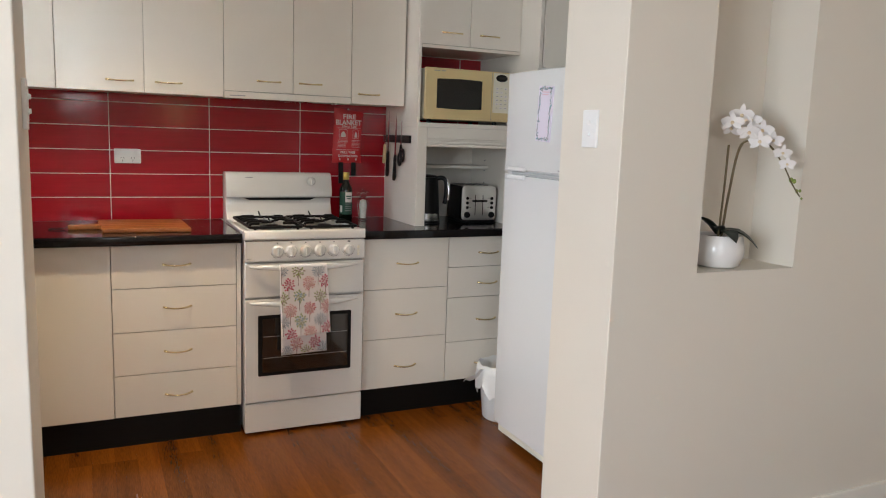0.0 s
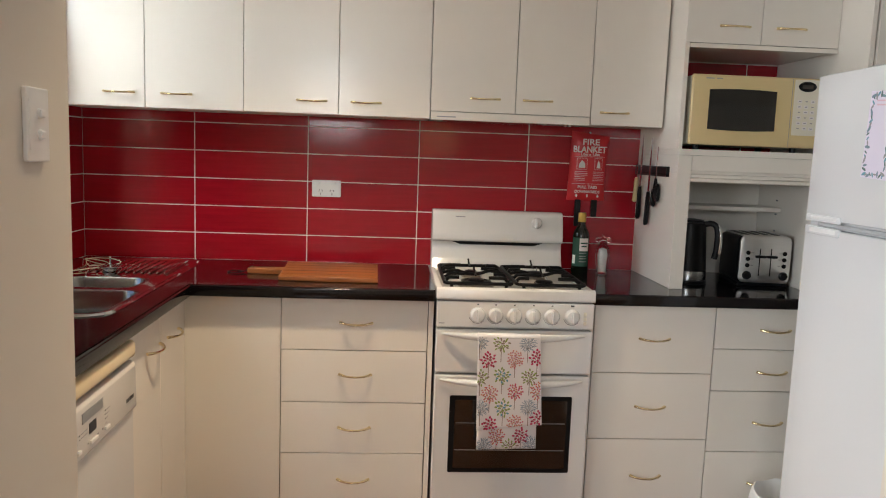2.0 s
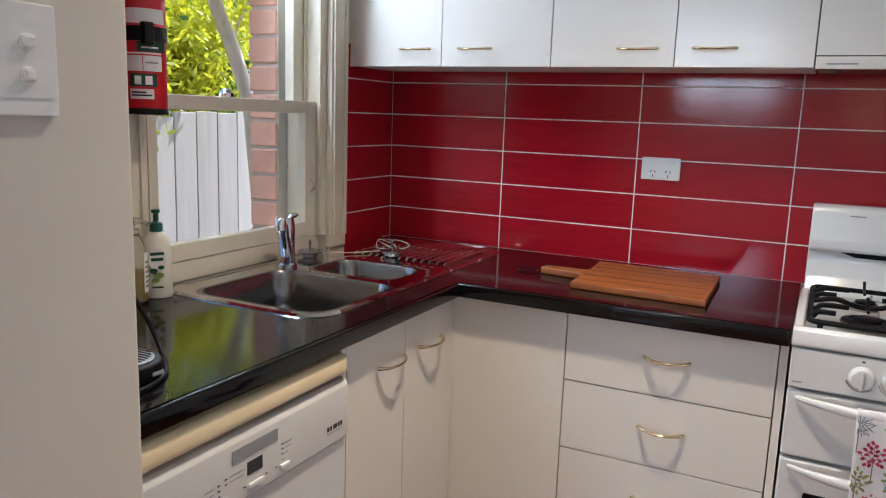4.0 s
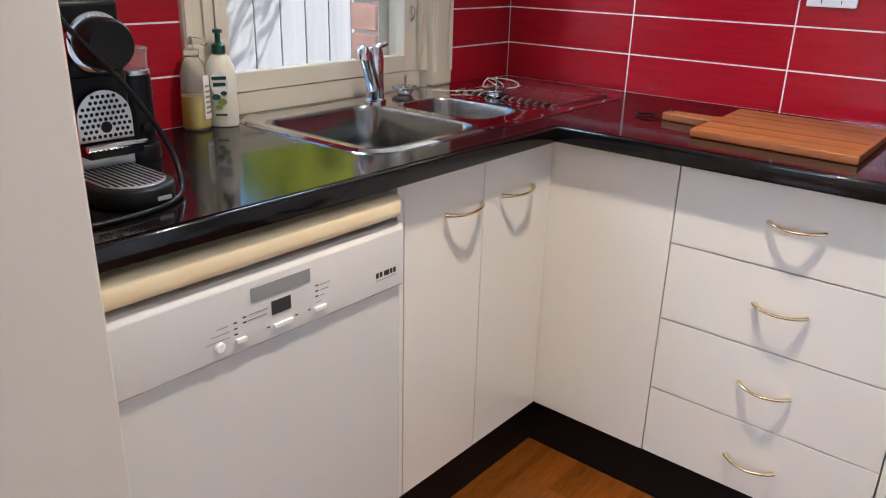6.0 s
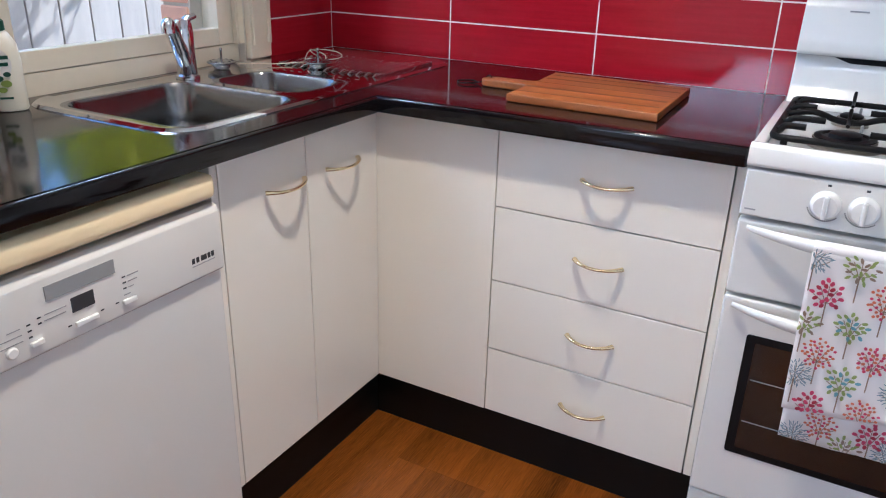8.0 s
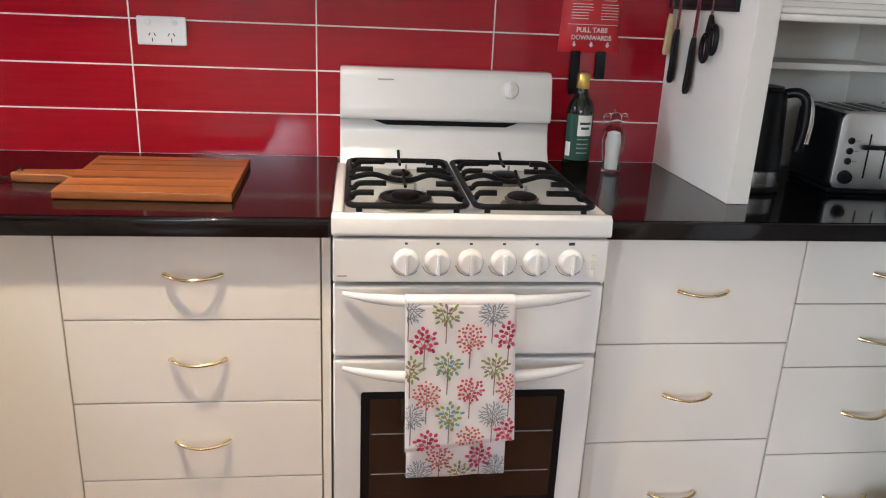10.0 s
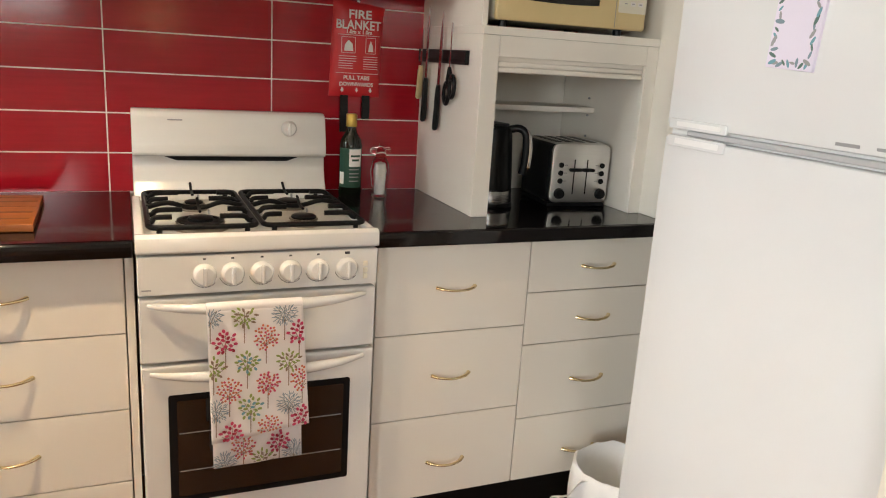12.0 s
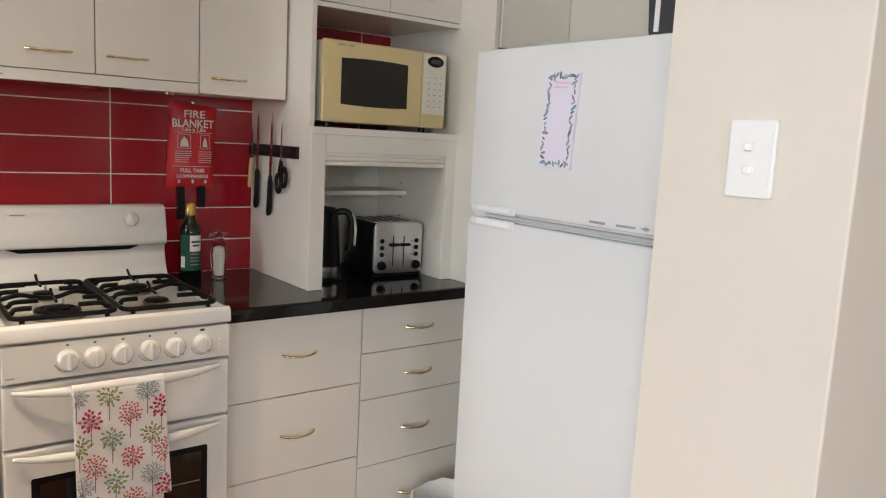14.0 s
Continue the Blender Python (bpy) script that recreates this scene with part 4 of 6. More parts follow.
t = thing("kitchen_sink", (-0.55, 3.6, ZT), "stainless steel inset sink with two bowls and a ribbed drainer", "sink")
rim = rounded(-0.779, -0.300, 3.098, 4.145, 0.080, 10)
bm = bmesh.new()
B1, B2 = (-0.704, -0.331, 3.137, 3.474), (-0.650, -0.376, 3.512, 3.704)
lo = [bm.verts.new((x, y, ZT + 0.0004)) for x, y in rim]
hi = [bm.verts.new((x + (0.005 if x < -0.53 else -0.005), y + (0.005 if y < 3.6 else -0.005), ZT + 0.0060)) for x, y in rim]
inn = [bm.verts.new((x + (0.016 if x < -0.53 else -0.016), y + (0.016 if y < 3.6 else -0.016), ZT + 0.0016)) for x, y in rim]
n = len(rim)
for i in range(n):
    j = (i + 1) % n
    bm.faces.new((lo[i], lo[j], hi[j], hi[i]))
    bm.faces.new((hi[i], hi[j], inn[j], inn[i]))
holes = []
for x0, x1, y0, y1 in (B1, B2):
    ring = [bm.verts.new((x, y, ZT + 0.0018)) for x, y in rounded(x0 - 0.010, x1 + 0.010, y0 - 0.010, y1 + 0.010, 0.058, 6)]
    holes.append([bm.edges.new((ring[i], ring[(i + 1) % len(ring)])) for i in range(len(ring))])
outer = [bm.edges.get((inn[i], inn[(i + 1) % n])) for i in range(n)]
bmesh.ops.triangle_fill(bm, use_beauty=True, use_dissolve=False, edges=outer + holes[0] + holes[1])
bmesh.ops.recalc_face_normals(bm, faces=bm.faces[:])
smooth(part("deck", bm, M_POLISHED, t), 25)
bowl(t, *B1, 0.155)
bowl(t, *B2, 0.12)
for k in range(13):
    x = -0.672 + k * 0.0262
    smooth(part("drainer_rib", tube([(x, 3.79, ZT + 0.0010), (x, 3.805, ZT + 0.004), (x, 4.085, ZT + 0.0044), (x, 4.10, ZT + 0.0010)], [0.0008, 0.0064, 0.0064, 0.0008], 10, 1.0), M_POLISHED, t), 60)
for k in range(12):
    part("drain_slot", box(-0.664 + k * 0.026, -0.653 + k * 0.026, 3.7440, 3.7475, ZT + 0.0012, ZT + 0.0026), M_CHROME, t)

t = thing("mixer_tap", (-0.712, 3.508, ZT), "chrome mixer tap with a short angled spout", "tap")
smooth(part("base", lathe([(0.029, 0.0026), (0.029, 0.010), (0.024, 0.014), (0.0225, 0.060), (0.0235, 0.110), (0.0215, 0.132), (0.016, 0.142), (0, 0.145)], (-0.712, 3.508, ZT), 28), M_CHROME, t), 40)
smooth(part("spout", tube(arc([(-0.706, 3.496, ZT + 0.045), (-0.690, 3.470, ZT + 0.080), (-0.674, 3.441, ZT + 0.122), (-0.666, 3.425, ZT + 0.140), (-0.659, 3.415, ZT + 0.138), (-0.657, 3.413, ZT + 0.122)], 5), [0.0185] * 6 + [0.0170] * 6 + [0.0155] * 14, 14), M_CHROME, t), 60)
smooth(part("lever", tube(arc([(-0.712, 3.510, ZT + 0.132), (-0.708, 3.520, ZT + 0.143), (-0.702, 3.540, ZT + 0.148)], 4), [0.016, 0.016, 0.015, 0.014, 0.013, 0.012, 0.011, 0.010, 0.008], 12, 0.7), M_CHROME, t), 60)


def strainer(x, y):
    t = thing("sink_strainer", (x, y, ZT), "steel basket sink strainer with a pin handle", "sink strainer", "sink strainers")
    z = ZT + 0.0045
    smooth(part("basket", lathe([(0.020, 0), (0.024, 0.010), (0.036, 0.014), (0.038, 0.017), (0.034, 0.019), (0.018, 0.021), (0, 0.022)], (x, y, z), 28), M_STEEL, t), 40)
    for k in range(10):
        a = 2 * math.pi * k / 10
        part("slot", box(x + 0.0285 * math.cos(a) - 0.002, x + 0.0285 * math.cos(a) + 0.002, y + 0.0285 * math.sin(a) - 0.002, y + 0.0285 * math.sin(a) + 0.002, z + 0.0185, z + 0.0205), M_BLACK, t)
    smooth(part("pin", lathe([(0.003, 0.021), (0.003, 0.045), (0.0045, 0.047), (0.004, 0.052), (0, 0.053)], (x, y, z), 12), M_CHROME, t), 40)


strainer(-0.742, 3.655)
strainer(-0.548, 3.815)
rng = random.Random(8)
t = thing("twine", (-0.6, 3.88, ZT), "loose tangle of cream twine lying on the drainer", "twine")
pts = [(-0.745, 3.72, ZT + 0.008), (-0.70, 3.74, ZT + 0.010), (-0.655, 3.79, ZT + 0.008)]
for k in range(11):
    a = k * 1.25
    pts.append((-0.610 + 0.070 * math.cos(a) + rng.uniform(-0.015, 0.015), 3.895 + 0.075 * math.sin(a * 0.83) + rng.uniform(-0.01, 0.01), ZT + 0.010 + 0.020 * (1 + math.sin(k * 1.7)) * (0.4 + 0.6 * (k % 5 == 2))))
smooth(part("strand", tube(arc(pts, 4), 0.0013, 6), M_TWINE, t), 60)

# chopping board
t = thing("chopping_board", (0.2, 3.88, ZT), "striped oiled wood chopping board with a handle and leather loop", "chopping board")
out = [(0.050, 3.725), (0.394, 3.712), (0.386, 4.052), (0.036, 4.062), (0.046, 3.915), (0.030, 3.908), (-0.066, 3.905), (-0.080, 3.898), (-0.082, 3.868), (-0.068, 3.858), (0.028, 3.852), (0.046, 3.842)]
smooth(part("board", slab(out, ZT + 0.0005, ZT + 0.019, 0.003, 3), M_WOOD, t))
smooth(part("hang_loop", tube(arc([(-0.062, 3.882, ZT + 0.020), (-0.072, 3.884, ZT + 0.024), (-0.092, 3.878, ZT + 0.006), (-0.125, 3.900, ZT + 0.004), (-0.155, 3.880, ZT + 0.003), (-0.130, 3.850, ZT + 0.004), (-0.095, 3.872, ZT + 0.006)], 5), 0.0016, 6), M_BLACK, t), 60)
for y, w in ((3.772, 0.010), (3.840, 0.016), (3.905, 0.006), (3.966, 0.014), (4.018, 0.007)):
    part("wood_strip", box(0.052, 0.382, y - w / 2, y + w / 2, ZT + 0.0186, ZT + 0.0193, 0.0002, 1), M_WOODDARK, t)

# oil bottle and salt mill behind the stove's side
t = thing("oil_bottle", (1.197, 4.085, ZT), "dark green olive oil bottle with a gold cap and green label", "bottle")
smooth(part("glass", lathe([(0.0, 0.0008), (0.031, 0.0008), (0.0335, 0.005), (0.0335, 0.150), (0.030, 0.168), (0.018, 0.188), (0.0135, 0.200), (0.0135, 0.214), (0, 0.214)], (1.197, 4.085, ZT), 32), M_BOTTLE, t), 40)
smooth(part("cap", lathe([(0.0155, 0.206), (0.016, 0.208), (0.016, 0.240), (0.014, 0.243), (0, 0.243)], (1.197, 4.085, ZT), 24), M_GOLD, t), 40)


def wrap(cx, cy, r, z0, z1, a0, a1, seg=12, t=0.0006):
    """A label bent round an upright bottle."""
    bm = bmesh.new()
    rows = []
    for i in range(seg + 1):
        a = radians(a0 + (a1 - a0) * i / seg)
        rows.append([bm.verts.new((cx + rr * math.cos(a), cy + rr * math.sin(a), z)) for rr, z in ((r, z0), (r + t, z0), (r + t, z1), (r, z1))])
    for a, b in zip(rows, rows[1:]):
        for k in range(4):
            bm.faces.new((a[k], b[k], b[(k + 1) % 4], a[(k + 1) % 4]))
    bm.faces.new(rows[0])
    bm.faces.new(rows[-1][::-1])
    bmesh.ops.recalc_face_normals(bm, faces=bm.faces[:])
    return bm


part("label_wrap", wrap(1.197, 4.085, 0.0336, ZT + 0.030, ZT + 0.145, 190, 320), M_GREEN, t)
part("label_panel", wrap(1.197, 4.085, 0.0343, ZT + 0.092, ZT + 0.143, 248, 312), M_LABEL, t)
part("label_panel", wrap(1.197, 4.085, 0.0343, ZT + 0.040, ZT + 0.075, 196, 222), M_LABEL, t)
for z, a0, a1 in ((0.120, 256, 304), (0.108, 262, 298)):
    part("label_bar", wrap(1.197, 4.085, 0.0350, ZT + z, ZT + z + 0.006, a0, a1), M_GREEN, t)
for z in (0.048, 0.060, 0.070, 0.082):
    part("label_bar", wrap(1.197, 4.085, 0.0343, ZT + z, ZT + z + 0.003, 250, 300), M_GREYPRINT, t)
cx, cy = 1.281, 4.058
t = thing("salt_mill", (cx, cy, ZT), "clear acrylic salt mill with an eared turning top", "salt mill")
smooth(part("body", lathe([(0.018, 0.0008), (0.024, 0.004), (0.021, 0.020), (0.026, 0.050), (0.029, 0.078), (0.025, 0.104), (0.018, 0.116), (0.0145, 0.120), (0.0, 0.120)], (cx, cy, ZT), 28), M_GLASS, t), 40)
smooth(part("salt", lathe([(0.0, 0.008), (0.013, 0.010), (0.0135, 0.045), (0.016, 0.078), (0.013, 0.100), (0.0, 0.106)], (cx, cy, ZT), 20), M_SALT, t), 40)
smooth(part("top", lathe([(0.0148, 0.1205), (0.017, 0.126), (0.015, 0.140), (0.010, 0.150), (0.004, 0.153), (0.004, 0.160), (0, 0.162)], (cx, cy, ZT), 24), M_GLASS, t), 40)
for s in (-1, 1):
    smooth(part("ear", lathe([(0, -0.006), (0.008, -0.005), (0.011, 0), (0.008, 0.005), (0, 0.006)], (cx + s * 0.021, cy, ZT + 0.140), 16, "y"), M_GLASS, t), 60)

# power point, light switches
t = thing("power_outlet", (0.17, 4.19, 1.2), "white double power point on the red tiles", "power outlet")
part("plate", on_front(rounded(0.113, 0.228, 1.167, 1.234, 0.004), Y_BACK - 0.0082, 0.008, 0.002), M_PLASTIC, t)
for x in (0.148, 0.193):
    for dx, dz, an in ((-0.006, 0.004, 30), (0.006, 0.004, -30), (0.0, -0.009, 0)):
        b = box(-0.0011, 0.0011, -0.0006, 0.0006, -0.0042, 0.0042)
        b.transform(pose(x + dx, Y_BACK - 0.0164, 1.188 + dz, 0, an, 0))
        part("socket_slot", b, M_DARKPRINT, t)
for x in (0.139, 0.203):
    smooth(part("rocker", lathe([(0.0065, 0), (0.0065, 0.003), (0.005, 0.004), (0, 0.004)], (x, Y_BACK - 0.0163, 1.221), 16, "-y"), M_PLASTIC, t))


def wall_switch(x, y0, y1, plate, sign):
    t = thing("light_switch", (x, (y0 + y1) / 2, 1.321), "white two-gang upright light switch on the wall end", "light switch", "light switches")
    part("plate", plate(rounded(y0, y1, 1.3215, 1.4355, 0.004), x, 0.0085, 0.002), M_PLASTIC, t)
    part("face", plate(rounded(y0 + 0.005, y1 - 0.005, 1.340, 1.418, 0.002), x + sign * 0.0086, 0.0010), M_PLASTIC, t)
    yc = (y0 + y1) / 2 + 0.001
    for z in (1.363, 1.396):
        r = part("rocker_ring", lathe([(0.0085, 0), (0.0085, 0.0020), (0.0075, 0.0026), (0, 0.0026)], (x + sign * 0.0096, yc, z), 20, "x" if sign > 0 else "-x"), M_PLASTIC, t)
        part("rocker", box(x + sign * 0.0118, x + sign * 0.0165, yc - 0.0065, yc + 0.0065, z - 0.006, z + 0.006, 0.0018), M_PLASTIC, r)


wall_switch(X_L, 2.302, 2.375, on_side, 1)
wall_switch(X_R, 2.263, 2.337, on_side_n, -1)

# ---- fire blanket ----
t = thing("fire_blanket", (1.24, 4.18, 1.18), "red fire blanket pouch with white print and black pull tabs", "fire blanket")
bm = bmesh.new()
cols, rows = 12, 18
front, back = [], []
for j in range(rows + 1):
    v = j / rows
    for lst, s in ((front, 1), (back, 0)):
        row = []
        for i in range(cols + 1):
            u = i / cols
            x = (1.152 + 0.009 * v) + (0.153 + 0.006 * abs(2 * v - 1) ** 3) * u
            z = 1.186 + (0.284 - 0.020 * u * v) * v
            puff = 0.016 * (1 - abs(2 * u - 1) ** 4) * (1 - abs(2 * v - 1) ** 6) + 0.0012 * math.sin(11 * u + 9 * v) * math.sin(5 * v)
            row.append(bm.verts.new((x, 4.1905 - (puff + 0.002) * s, z)))
        lst.append(row)
for lst, flip in ((front, False), (back, True)):
    for j in range(rows):
        for i in range(cols):
            q = (lst[j][i], lst[j][i + 1], lst[j + 1][i + 1], lst[j + 1][i])
            bm.faces.new(q[::-1] if flip else q)
loop = lambda g: g[0] + [r[-1] for r in g[1:-1]] + g[-1][::-1] + [r[0] for r in g[1:-1]][::-1]
fa, ba = loop(front), loop(back)
for i in range(len(fa)):
    j = (i + 1) % len(fa)
    bm.faces.new((fa[i], ba[i], ba[j], fa[j]))
bmesh.ops.recalc_face_normals(bm, faces=bm.faces[:])
smooth(part("pouch", bm, M_RED, t), 60)


def lettering(name, body, size, x, z, y, material, parent, squash=1.0):
    b = text_mesh(body, size, pose(x, y, z, 90, 0, 0), squash)
    return part(name, b, material, parent)


yb = 4.1712
lettering("lettering", "FIRE", 0.034, 1.238, 1.424, yb, M_LABEL, t, 1.15)
lettering("lettering", "BLANKET", 0.036, 1.234, 1.394, yb, M_LABEL, t, 0.90)
lettering("lettering", "1.0m x 1.0m", 0.016, 1.236, 1.375, yb, M_LABEL, t)
lettering("lettering", "PULL TABS", 0.017, 1.232, 1.242, yb, M_LABEL, t)
lettering("lettering", "DOWNWARDS", 0.016, 1.232, 1.223, yb, M_LABEL, t, 0.95)
part("rule_line", box(1.172, 1.300, yb, yb + 0.0006, 1.3655, 1.3667), M_LABEL, t)
part("rule_line", box(1.168, 1.298, yb, yb + 0.0006, 1.255, 1.2562), M_LABEL, t)
for x0, x1 in ((1.184, 1.226), (1.258, 1.288)):
    for k in (0, 1):
        part("picture_frame", box(x0, x1, yb, yb + 0.0006, 1.314 + k * 0.045, 1.3152 + k * 0.045), M_LABEL, t)
        part("picture_frame", box((x0, x1)[k] - 0.0006, (x0, x1)[k] + 0.0006, yb, yb + 0.0006, 1.3155, 1.3585), M_LABEL, t)
    part("picture", on_front([(x0 + 0.008, 1.320), (x1 - 0.006, 1.320), (x1 - 0.009, 1.340), ((x0 + x1) / 2, 1.352), (x0 + 0.010, 1.338)], yb + 0.0004, 0.0005), M_LABEL, t)
for z in (1.304, 1.297, 1.290, 1.283, 1.276, 1.269):
    part("text_bar", box(1.176, 1.230 - 0.01 * (z < 1.285), yb, yb + 0.0005, z, z + 0.0016), M_LABEL, t)
    part("text_bar", box(1.252, 1.296, yb, yb + 0.0005, z, z + 0.0014), M_LABEL, t)
for x in (1.189, 1.234, 1.277):
    part("arrow", on_front([(x - 0.0025, 1.213), (x + 0.0025, 1.213), (x + 0.0025, 1.207), (x + 0.006, 1.207), (x, 1.199), (x - 0.006, 1.207), (x - 0.0025, 1.207)], yb + 0.003, 0.0006), M_LABEL, t)
for x, z0 in ((1.199, 1.080), (1.267, 1.120)):
    part("pull_tab", prism([(4.1885, 1.190), (4.1835, 1.190), (4.1790, (1.19 + z0) / 2), (4.1810, z0), (4.1850, z0), (4.1870, (1.19 + z0) / 2)], x - 0.012, x + 0.012, "x"), M_BLACK, t)
smooth(part("hook", lathe([(0.006, 0), (0.006, 0.004), (0.003, 0.008)], (1.236, 4.1885, 1.462), 12, "-y"), M_CHROME, t))

# ---- knife rack: magnet bar, then each tool ----
XR = TX0 - 0.0006
t = thing("knife_rack", (XR, 4.0, 1.31), "black magnetic knife rack on the cabinet side", "knife rack")
part("bar", box(XR - 0.012, XR, 3.832, 4.190, 1.302, 1.340, 0.001), M_BLACK, t)
part("magnet_strip", box(XR - 0.0128, XR - 0.0121, 3.836, 4.186, 1.309, 1.315), M_KICK, t)


def knife(y, z_tip, z_join, z_end, width, material, label, lean):
    t = thing("knife", (XR - 0.014, y, z_end), label, "knife", "tools on the knife rack")
    w = width / 2
    b = on_side_n([(-w, 0), (w, 0), (w, (z_tip - z_join) * 0.7), (w * 0.2, z_tip - z_join), (-w, (z_tip - z_join) * 0.55)], 0, 0.0016)
    b.transform(pose(XR - 0.0132, y, z_join, lean, 0, 0))
    part("blade", b, M_STEEL, t)
    n = z_join - z_end
    h = tube(arc([(0, 0, 0), (0, 0.001, -n * 0.25), (0, 0.0, -n * 0.7), (0, 0.003, -n)], 4), [0.010, 0.0115, 0.013, 0.0138, 0.0142, 0.0145, 0.0148, 0.0152, 0.0158, 0.0162, 0.016, 0.015, 0.010], 12, 0.5)
    h.transform(pose(XR - 0.014, y, z_join, lean, 0, 0))
    smooth(part("grip", h, material, t), 60)


knife(4.160, 1.400, 1.290, 1.190, 0.014, M_MWDOOR, "paring knife with a cream handle", 4)
knife(4.112, 1.462, 1.255, 1.124, 0.017, M_BLACK, "long knife with a black handle", 2)
knife(4.008, 1.448, 1.240, 1.108, 0.019, M_BLACK, "carving knife with a black handle", 3)
t = thing("scissors", (XR - 0.014, 3.926, 1.21), "kitchen scissors with black loop handles", "scissors", "tools on the knife rack")
for s in (-1, 1):
    b = on_side_n([(-0.005, 0), (0.004, 0), (0.001, 0.125), (-0.001, 0.125)], 0, 0.0014)
    b.transform(pose(XR - 0.0134 - 0.0016 * (s > 0), 3.930, 1.288, 2.5 * s + 2, 0, 0))
    part("blade", b, M_STEEL, t)
    ring = [(XR - 0.0155, 3.924 + s * 0.019 + 0.0165 * math.cos(q), 1.230 - 0.010 * s + 0.030 * math.sin(q)) for q in [2 * math.pi * w / 20 for w in range(21)]]
    smooth(part("loop", tube(ring, 0.0058, 8), M_BLACK, t), 60)
    smooth(part("shank", tube([(XR - 0.0155, 3.926 + s * 0.014, 1.256), (XR - 0.015, 3.930, 1.292)], 0.0055, 8), M_BLACK, t), 60)

# ---- microwave ----
t = thing("microwave", (1.71, 3.93, 1.405), "aged cream microwave oven with a dark window on the shelf", "microwave")
mx0, mx1, mz0, mz1, my = 1.478, 1.942, 1.422, 1.668, 3.752
part("casing", box(mx0 + 0.006, mx1 - 0.004, my + 0.018, 4.12, mz0 + 0.002, mz1 - 0.002, 0.005), M_IVORY, t)
smooth(part("front_frame", box(mx0, mx1, my, my + 0.018, mz0, mz1, 0.006, 3), M_MWDOOR, t))
part("door_gap", box(1.8395, 1.8412, my - 0.0006, my + 0.002, mz0 + 0.004, mz1 - 0.004), M_GREYPRINT, t)
part("window", on_front([(1.540 + 0.245 * k / 12, mz0 + 0.056 - 0.004 * (1 - (k / 6 - 1) ** 2)) for k in range(13)] + [(1.785 - 0.245 * k / 12, mz1 - 0.052 + 0.004 * (1 - (k / 6 - 1) ** 2)) for k in range(13)], my + 0.0004, 0.0016), M_MWGLASS, t)
part("control_panel", on_front(rounded(1.848, mx1 - 0.004, mz0 + 0.045, mz1 - 0.006, 0.004), my + 0.0004, 0.0014), M_IVORY, t)
smooth(part("clock_display", on_front([(1.894 + 0.033 * math.cos(q), 1.638 + 0.018 * math.sin(q)) for q in [2 * math.pi * w / 24 for w in range(24)]], my - 0.001, 0.002, 0.0006), M_BLACK, t))
part("clock_face", box(1.874, 1.914, my - 0.0038, my - 0.0030, 1.631, 1.645), M_MWGLASS, t)
for i in range(3):
    for j in range(6):
        part("button", box(1.862 + i * 0.024, 1.878 + i * 0.024, my - 0.0022, my - 0.0012, 1.486 + j * 0.019, 1.497 + j * 0.019), M_LABEL if (i + j) % 3 else M_IVORY, t)
        part("button_mark", box(1.866 + i * 0.024, 1.874 + i * 0.024, my - 0.0026, my - 0.0023, 1.490 + j * 0.019, 1.493 + j * 0.019), M_GREYPRINT, t)
part("door_button", box(1.846, mx1 - 0.006, my - 0.0016, my - 0.0004, mz0 + 0.008, mz0 + 0.042, 0.0004), M_MWDOOR, t)
for x0, x1 in ((1.524, 1.554), (1.562, 1.584)):
    part("maker_mark", box(x0, x1, my - 0.0008, my - 0.0002, 1.6525, 1.6565), M_GREYPRINT, t)
for x in (mx0 + 0.05, mx1 - 0.05):
    for y in (my + 0.06, 4.08):
        part("foot", lathe([(0.012, 1.4052), (0.012, 1.4245)], (x, y, 0), 10), M_BLACK, t)

# ---- toaster and kettle ----
tx0, tx1, ty, tback, tz = 1.752, 1.950, 3.872, 4.085, 1.092
t = thing("toaster", (tx0, ty, ZT), "four-slice brushed steel toaster with black sides, dials and levers", "toaster")
smooth(part("shell", box(tx0, tx1, ty + 0.004, tback, ZT + 0.012, tz - 0.004, 0.016, 4), M_BLACK, t), 40)
smooth(part("front_panel", on_front(rounded(tx0 + 0.003, tx1 - 0.003, ZT + 0.014, tz, 0.020, 6), ty + 0.004, 0.010, 0.003), M_SATIN, t, "brushed steel front"), 40)
smooth(part("top_panel", box(tx0 + 0.014, tx1 - 0.014, ty + 0.012, tback - 0.012, tz - 0.0038, tz + 0.001, 0.002), M_SATIN, t), 40)
part("base", box(tx0 + 0.004, tx1 - 0.004, ty + 0.002, tback - 0.01, ZT + 0.0008, ZT + 0.0118, 0.002), M_BLACK, t)
tm = (tx0 + tx1) / 2
for k in range(4):
    part("bread_slot", box(tx0 + 0.024 + k * 0.039, tx0 + 0.046 + k * 0.039, ty + 0.030, tback - 0.025, tz + 0.0008, tz + 0.0022), M_BLACK, t)
for x in (tm - 0.021, tm + 0.021):
    part("lever_slot", box(x - 0.0018, x + 0.0018, ty - 0.0072, ty - 0.0050, ZT + 0.040, ZT + 0.145), M_BLACK, t)
    smooth(part("lever", box(x - 0.020, x + 0.020, ty - 0.024, ty - 0.0074, ZT + 0.110, ZT + 0.120, 0.004, 3), M_BLACK, t))
